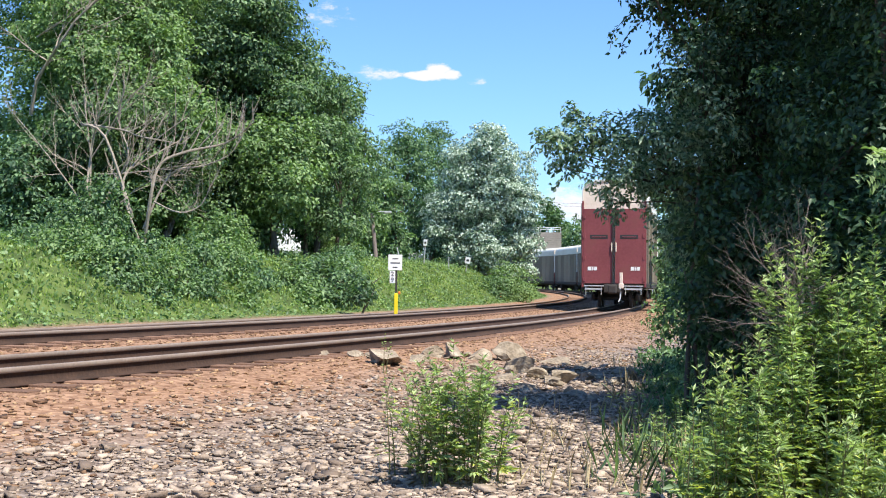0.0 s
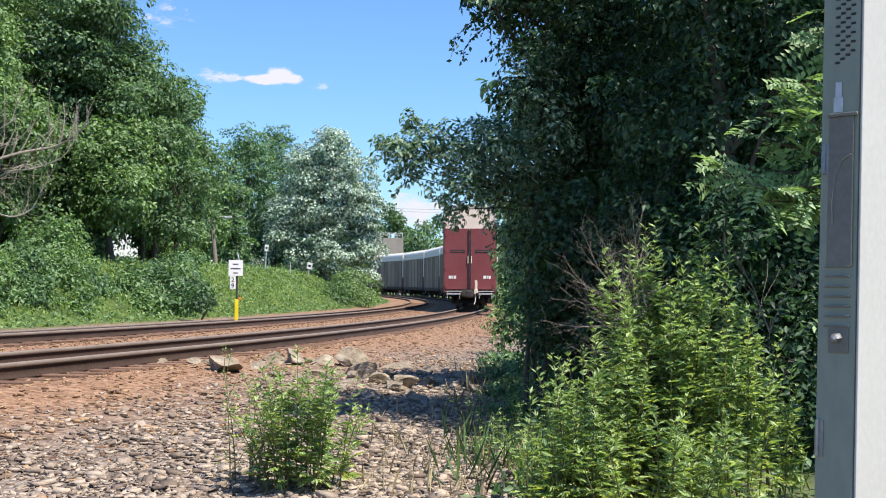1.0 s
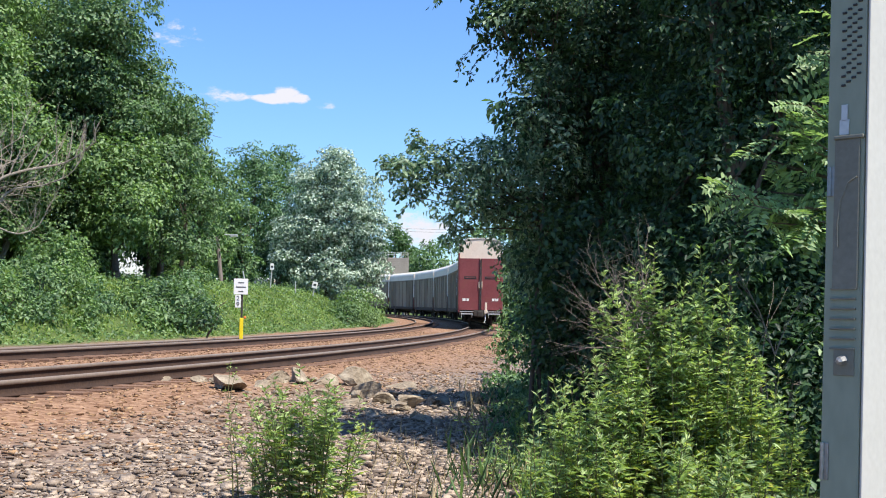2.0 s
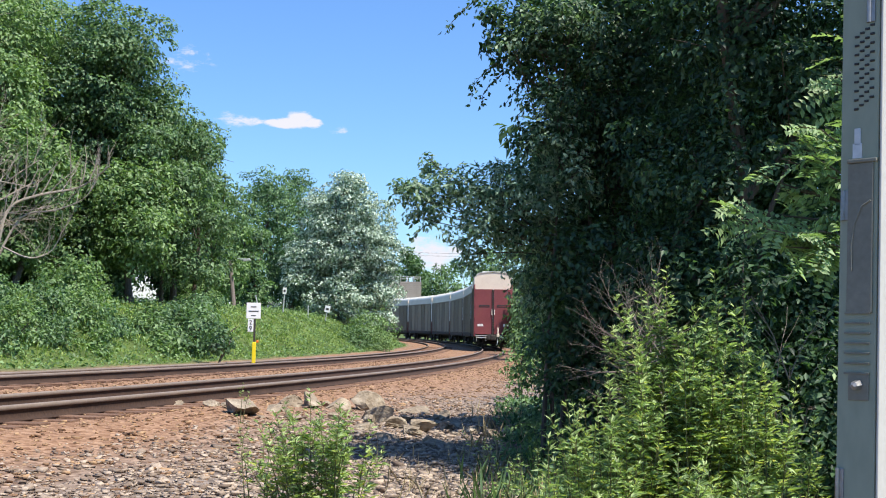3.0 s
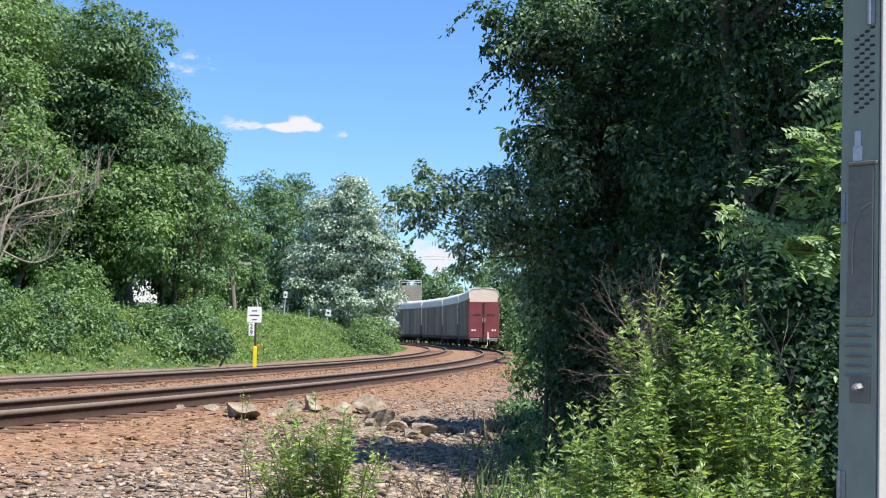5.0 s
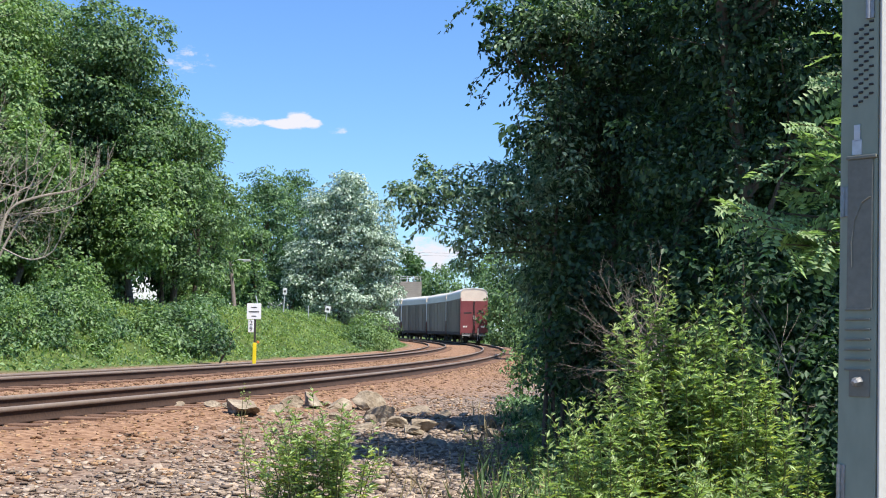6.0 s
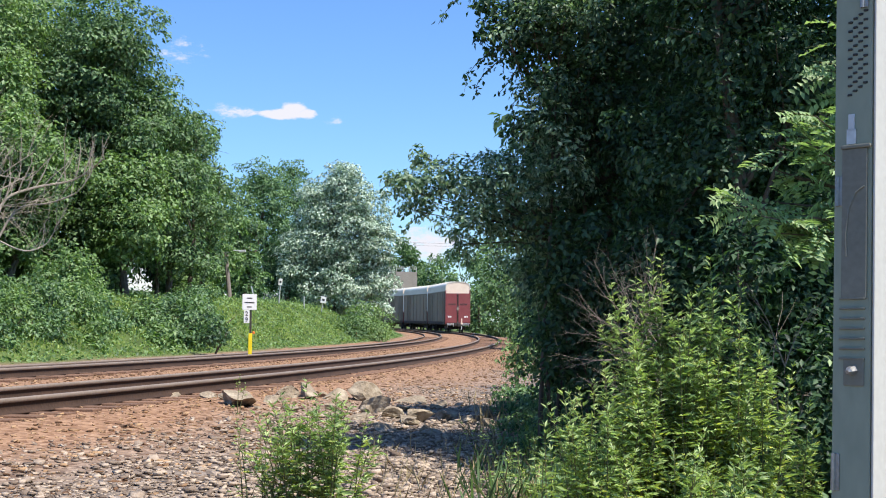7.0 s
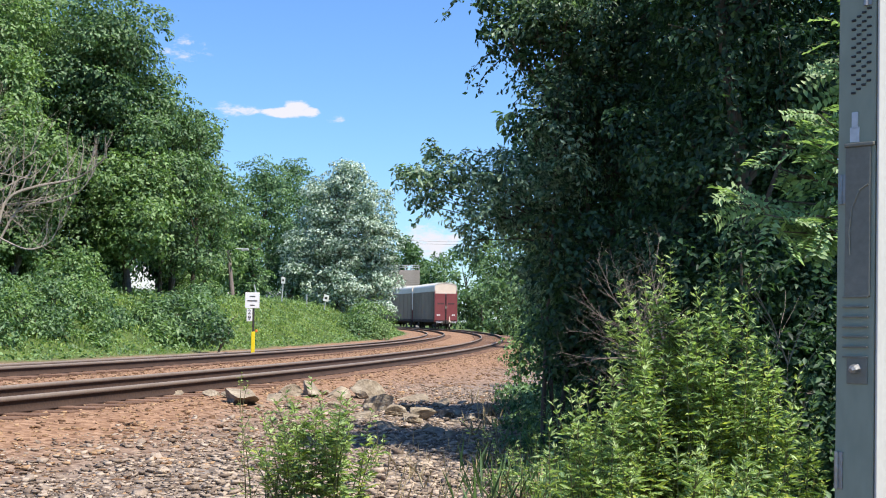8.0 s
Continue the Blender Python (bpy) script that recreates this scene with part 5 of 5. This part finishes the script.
# ---- rocks ----
def rock(u, v, size, seed, flat=0.6, d=None):
    rng = np.random.default_rng(seed)
    if d is None:
        d = 1.38 * F / (v - HOR)
    x = (u - 784) / F * d
    bm = bmesh.new()
    bmesh.ops.create_icosphere(bm, subdivisions=3, radius=1.0)
    cuts = [(Vector(rng.normal(size=3)).normalized(), rng.uniform(0.30, 0.62)) for _ in range(8)]
    for vv in bm.verts:
        p = vv.co.copy()
        for c, far in cuts:
            e = p.dot(c) - far
            if e > 0:
                p -= c * e
        p += Vector(rng.normal(size=3)) * 0.016
        vv.co = Vector((p.x * size, p.y * size * 0.8, p.z * size * flat))
    ob = part("rock", bm, M_ROCK)
    ob.matrix_basis = pose(x, d, gz(x, d) + size * flat * 0.38, rng.normal() * 8, rng.normal() * 8, rng.uniform(0, 360))
    return tagged(ob, "rough brown-grey boulder lying in the gravel", "rock", "row of rocks by the track")


for k, (u, v, sz, fl) in enumerate([(428, 772, 0.26, 0.75), (520, 752, 0.20, 0.6), (497, 760, 0.15, 0.6), (555, 750, 0.24, 0.7), (600, 748, 0.20, 0.7), (650, 745, 0.30, 0.75), (663, 758, 0.26, 0.8),
                                    (738, 740, 0.24, 0.5), (700, 764, 0.15, 0.8), (745, 768, 0.23, 0.8), (728, 772, 0.15, 0.7), (640, 772, 0.14, 0.6), (790, 742, 0.13, 0.6), (800, 762, 0.16, 0.6),
                                    (320, 760, 0.15, 0.4), (212, 752, 0.12, 0.4), (690, 786, 0.14, 0.5), (765, 790, 0.15, 0.5), (850, 752, 0.14, 0.5)]):
    rock(u, v, sz * 1.55, 300 + k, fl * 0.64)


def rubble():
    """Smaller broken stones strewn round the row of rocks."""
    rng = np.random.default_rng(330)
    for k in range(34):
        u = rng.uniform(380, 880)
        rock(u, rng.normal(762, 14), rng.uniform(0.07, 0.17), 340 + k, rng.uniform(0.45, 0.8))


rubble()


# ---- signs and poles ----
def text(name, body, size, m, material, parent):
    cu = bpy.data.curves.new(name, "FONT")
    cu.body, cu.size, cu.align_x, cu.align_y, cu.extrude = body, size, "CENTER", "CENTER", 0.002
    cu.materials.append(material)
    ob = new(name, cu)
    ob.parent, ob.matrix_basis = parent, m
    return ob


def sign_post():
    x, y = -5.62, 36.14
    z = gz(x, y)
    t = empty("trackside_sign", pose(x, y, z, 0, 0.4, 8))
    top = CAM_Z + 0.83 - z
    bm = bmesh.new()
    box(bm, -0.03, 0.03, -0.03, 0.03, -0.3, top - 0.1, 0.006)
    part("post", bm, M_STEEL, t, "dark steel post")
    bm = bmesh.new()
    box(bm, -0.055, 0.055, -0.05, 0.05, -0.3, 0.80, 0.015)
    part("sleeve", bm, M_YELLOW, t, "yellow marker sleeve")
    bm = bmesh.new()
    box(bm, -0.25, 0.17, -0.055, -0.035, top - 0.47, top, 0.006)
    plate = part("plate", bm, M_WHITE, t, "white sign plate")
    for k, (w, h) in enumerate(((0.16, 0.028), (0.29, 0.032), (0.14, 0.028))):
        bm = bmesh.new()
        box(bm, -0.04 - w / 2, -0.04 + w / 2, -0.060, -0.054, top - 0.12 - k * 0.13 - h / 2, top - 0.12 - k * 0.13 + h / 2)
        part("lettering", bm, M_BLACK, plate)
    bm = bmesh.new()
    box(bm, -0.20, -0.035, -0.05, -0.034, top - 0.86, top - 0.485, 0.005)
    small = part("number_plate", bm, M_WHITE, t, "small white plate with black digits")
    text("digit", "2", 0.19, pose(-0.118, -0.056, top - 0.585, 90), M_BLACK, small)
    text("digit", "9", 0.19, pose(-0.118, -0.056, top - 0.765, 90), M_BLACK, small)
    bm = bmesh.new()
    box(bm, 0.06, 0.13, -0.05, 0.0, 0.78, 0.86, 0.02)
    part("reflector", bm, M_ORANGE, t, "orange reflector")
    tagged(t, "white trackside sign on a yellow-sleeved post", "sign")


sign_post()


def small_sign(u, v0, v1, w, d, lean, label, plate_h=0.5):
    x, y, z1 = at(u, v0, d)
    z = gz(x, d)
    t = empty("sign", pose(x, d, z, 0, lean, 0))
    bm = bmesh.new()
    rod(bm, (0, 0, -0.3), (0, 0, z1 - z), 0.035, seg=8)
    part("post", bm, M_GALV, t)
    if w:
        bm = bmesh.new()
        box(bm, -w / 2, w / 2, -0.05, -0.03, z1 - z - plate_h, z1 - z, 0.006)
        p = part("plate", bm, M_WHITE, t)
        bm = bmesh.new()
        box(bm, -w * 0.25, w * 0.25, -0.056, -0.049, z1 - z - plate_h * 0.65, z1 - z - plate_h * 0.35)
        part("lettering", bm, M_BLACK, p)
    tagged(t, label, "sign")


small_sign(500, 517, 560, 0.22, bank_d(500, 11.8), 4, "small pale sign on a leaning galvanised post", 0.38)
small_sign(575, 548, 566, 0.34, bank_d(575, 10.6), 10, "small white sign tilted in the grass", 0.42)
small_sign(545, 548, 566, 0.0, bank_d(545, 11.0), 0, "small pale stake in the grass", 0.3)
small_sign(460, 530, 560, 0, bank_d(460, 11.8), -14, "leaning bare metal stake")


def lamp_pole():
    x, y, z = foot(414, bank_d(414, 13.5))
    t = empty("street_lamp", pose(x, y, z, 0, -6, 0))
    h = at(405, 470, y)[2] - z
    bm = bmesh.new()
    rod(bm, (0, 0, -0.4), (0, 0, h), 0.14, 0.10, 10)
    part("pole", bm, M_POLE, t, "weathered wooden pole")
    bm = bmesh.new()
    for a, b in (((0, 0, h - 0.3), (0.4, 0, h + 0.05)), ((0.4, 0, h + 0.05), (0.85, 0, h))):
        rod(bm, a, b, 0.03, seg=6)
    part("arm", bm, M_GALV, t)
    bm = bmesh.new()
    box(bm, 0.72, 1.1, -0.1, 0.1, h - 0.12, h + 0.02, 0.03)
    part("lamp_head", bm, M_GALV, t)
    tagged(t, "old wooden pole with a small street lamp", "street lamp")


lamp_pole()


def marker_stake():
    x, y, z = foot(638, bank_d(638, 8.2))
    bm = bmesh.new()
    box(bm, -0.05, 0.05, -0.02, 0.02, -0.2, 0.42, 0.008)
    t = part("marker_stake", bm, M_ORANGE)
    t.matrix_basis = pose(x, y, z + 0.1, 0, 3, 0)
    tagged(t, "orange marker stake in the bank's grass", "marker")


marker_stake()


# ---- far structures ----
def overpass():
    x, y, z = at(722, 600, 245)
    z = gz(x, y)
    t = empty("overpass", pose(x, y, z, 0, 0, 6))
    top = at(722, 500, 245)[2] - z
    for k in range(9):
        bm = bmesh.new()
        z0 = top - 4.2 + k * 0.42
        box(bm, -4.5, 2.6, -0.1, 0.1, z0, z0 + 0.36, 0.02)
        part("board", bm, M_BRIDGE, t)
    bm = bmesh.new()
    box(bm, -4.5, 2.6, 0.1, 6, top - 5.0, top - 0.5, 0.05)
    for a in (-4.2, 2.2):
        box(bm, a - 0.4, a + 0.4, 0.3, 5.5, -1, top - 4.5, 0.05)
    part("deck", bm, M_BRIDGE, t)
    for k in range(6):
        bm = bmesh.new()
        a = -4.3 + k * 1.35
        rod(bm, (a, 0, top - 0.6), (a, 0, top + 0.55), 0.06, seg=6)
        part("post", bm, M_GALV, t)
    for h in (0.1, 0.5):
        bm = bmesh.new()
        rod(bm, (-4.4, 0, top + h), (2.5, 0, top + h), 0.05, seg=6)
        part("handrail", bm, M_GALV, t)
    tagged(t, "weathered board-sided overpass with a pale railing", "bridge")


overpass()


def shed():
    x, y, z = foot(281, 70)
    t = empty("house", pose(x, y, z, 0, 0, 20))
    bm = bmesh.new()
    box(bm, -2.2, 2.2, -1.5, 1.5, -0.3, 2.3, 0.02)
    part("wall", bm, M_HOUSE, t)
    bm = bmesh.new()
    for sgn in (-1, 1):
        box(bm, -2.4, 2.4, -0.05, 1.9, -0.05, 0.05, 0.01, m=Matrix.Translation((0, 0, 3.2)) @ pose(0, 0, 0, -28 if sgn > 0 else 208, 0, 0))
    part("roof", bm, M_GALV, t)
    tagged(t, "small white building half seen through the trees", "house")


shed()


def wires():
    bm = bmesh.new()
    for v0, v1, dz in ((436, 441, 0), (441, 446, 0)):
        a, b = Vector(at(560, v0, 140)), Vector(at(1000, v1, 150))
        pts = [a.lerp(b, k / 12) - Vector((0, 0, 1.0 * math.sin(math.pi * k / 12))) for k in range(13)]
        for p, q in zip(pts, pts[1:]):
            rod(bm, p, q, 0.011, seg=4, cap=False)
    tagged(part("overhead_wires", bm, M_BLACK), "thin dark overhead wires across the line", "wires", kind="structure")


wires()


# ---- trackside cabinet, close by ----
def cabinet():
    d = 3.0
    x = (1551 - 784) / F * d - 0.032
    z = gz(x, d)
    t = empty("signal_cabinet", pose(x, d, z, 0, 3.2, 45))
    H, D, W = 2.35, 0.108, 0.62
    base = CAM_Z - z
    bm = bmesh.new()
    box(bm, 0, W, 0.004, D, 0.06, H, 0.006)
    part("body", bm, M_CAB_SHADE, t, "blue-grey weathered metal side with shade put into its colour")
    bm = bmesh.new()
    box(bm, -0.003, W - 0.01, -0.006, 0.0, 0.10, H - 0.04, 0.002)
    front = part("front_door", bm, M_CAB_FRONT, t, "cream painted door")
    bm = bmesh.new()
    box(bm, -0.03, W + 0.03, -0.03, D + 0.03, H, H + 0.05, 0.015)
    part("cap", bm, M_GALV, t)
    bm = bmesh.new()
    box(bm, -0.05, W + 0.05, -0.05, D + 0.05, -0.2, 0.06, 0.02)
    part("plinth", bm, M_BRIDGE, t, "concrete plinth")

    def side(v, f):
        """Height and depth on the side face for a place v down the view and a share f of its width from the near corner."""
        return (HOR - v) / F * (d + f * D * 0.7) + base + 0.016, f * D

    # vent slots, slanting rows
    for r in range(9):
        for c in range(4):
            zz, yy = side(26 + r * 17 + c * 8.0, 0.22 + c * 0.13)
            bm = bmesh.new()
            box(bm, -0.004, 0.004, yy - 0.006, yy + 0.006, zz - 0.003, zz + 0.003, 0.002, m=None)
            part("vent_slot", bm, M_BLACK, t)
    # recessed dirty panel with its upper lip
    za, _ = side(285, 0.4)
    zb, _ = side(560, 0.4)
    bm = bmesh.new()
    box(bm, -0.005, 0.004, D * 0.14, D * 0.78, zb, za, 0.003)
    panel = part("side_panel", bm, M_CAB_DARK, t, "dirty brown-grey inset panel")
    bm = bmesh.new()
    box(bm, -0.010, 0.004, D * 0.05, D * 0.80, za, za + 0.010, 0.003)
    part("lip", bm, M_CAB_DARK, panel)
    bm = bmesh.new()
    pts = [(-0.006, D * 0.2, za - 0.10), (-0.006, D * 0.42, za - 0.115), (-0.006, D * 0.6, za - 0.16), (-0.006, D * 0.66, za - 0.22), (-0.006, D * 0.64, za - 0.28)]
    for a, b in zip(pts, pts[1:]):
        rod(bm, a, b, 0.0025, seg=6)
    part("cable", bm, M_CAB_DARK, panel)
    zc, _ = side(222, 0.6)
    ze, _ = side(278, 0.6)
    bm = bmesh.new()
    box(bm, -0.003, 0.002, D * 0.48, D * 0.64, ze + 0.035, zc, 0.001)
    box(bm, -0.003, 0.002, D * 0.44, D * 0.68, ze, ze + 0.040, 0.001)
    part("sticker", bm, M_GALV, t, "torn pale sticker")
    for v0, v1, f in ((338, 392, 0.90), (835, 900, 0.93), (-30, 22, 0.30)):
        z0, y0 = side(v1, f)
        z1, _ = side(v0, f)
        bm = bmesh.new()
        rod(bm, (-0.004, y0, z0), (-0.004, y0, z1), 0.006, seg=10)
        box(bm, -0.004, 0.003, y0 - 0.016, y0, z0, z1, 0.002)
        part("hinge", bm, M_LOCK, t, "worn metal hinge")
    for k in range(7):
        zz, yy = side(560 + k * 18, 0.5)
        bm = bmesh.new()
        box(bm, -0.006, 0.002, yy - 0.034, yy + 0.034, zz - 0.002, zz + 0.003, 0.001)
        part("louvre", bm, M_CAB_DARK, t)
    zl, yl = side(688, 0.45)
    bm = bmesh.new()
    box(bm, -0.004, 0.002, yl - 0.028, yl + 0.028, zl - 0.04, zl + 0.03, 0.003)
    latch = part("latch_plate", bm, M_CAB_DARK, t)
    bm = bmesh.new()
    rod(bm, (0, yl, zl), (-0.020, yl + 0.004, zl - 0.004), 0.014, 0.011, 6)
    rod(bm, (-0.020, yl + 0.004, zl - 0.004), (-0.027, yl + 0.005, zl - 0.006), 0.011, 0.005, 6)
    part("lock_bolt", bm, M_LOCK, latch, "shiny hexagonal lock bolt")
    for zz in (0.45, 1.95):
        bm = bmesh.new()
        rod(bm, (W - 0.03, -0.03, zz), (W - 0.03, -0.03, zz + 0.12), 0.012, seg=8)
        part("front_hinge", bm, M_GALV, front)
    tagged(t, "weathered metal signal cabinet with a cream front", "cabinet")


cabinet()


# ---- what moves ----
def motions():
    times = [k * 0.25 for k in range(33)]
    for n, car in enumerate(cars):
        walk(car, [(t, car_pose(end_at(t) + n * PITCH)) for t in times])
    # the wind in the leaves
    lean = trees["swaying"].matrix_basis.copy()
    walk(trees["swaying"], [(t, lean @ pose(0, 0, 0, 0, a, 0)) for t, a in
                            ((0, 1.1), (1, 0.5), (1.5, 0.0), (2.4, 0.6), (3.5, 0.0), (4.5, -1.5), (5.4, -0.2), (6.5, -0.6), (7.0, -0.3), (8.0, 1.5))])
    still = trees["silver"].matrix_basis.copy()
    walk(trees["silver"], [(k * 0.8, still @ pose(0, 0, 0, 0.3 * math.sin(k * 2.1), 0.5 * math.sin(k * 1.3 + 0.4), 0)) for k in range(11)])
    for n, w in enumerate(weeds):
        home = w.matrix_basis.copy()
        walk(w, [(k * 0.8, home @ pose(0, 0, 0, 0.5 * math.sin(k * 1.7 + n), 0.9 * math.sin(k * 1.25 + n * 0.3), 0)) for k in range(11)])
    for w in wheelsets:
        home = w.matrix_basis.translation.copy()
        rows = []
        for k in range(241):
            t = k / 30
            rows.append((t, Matrix.Translation(home) @ Matrix.Rotation(-(end_at(t) - end_at(0)) / 0.425, 4, "X")))
        walk(w, rows)


motions()
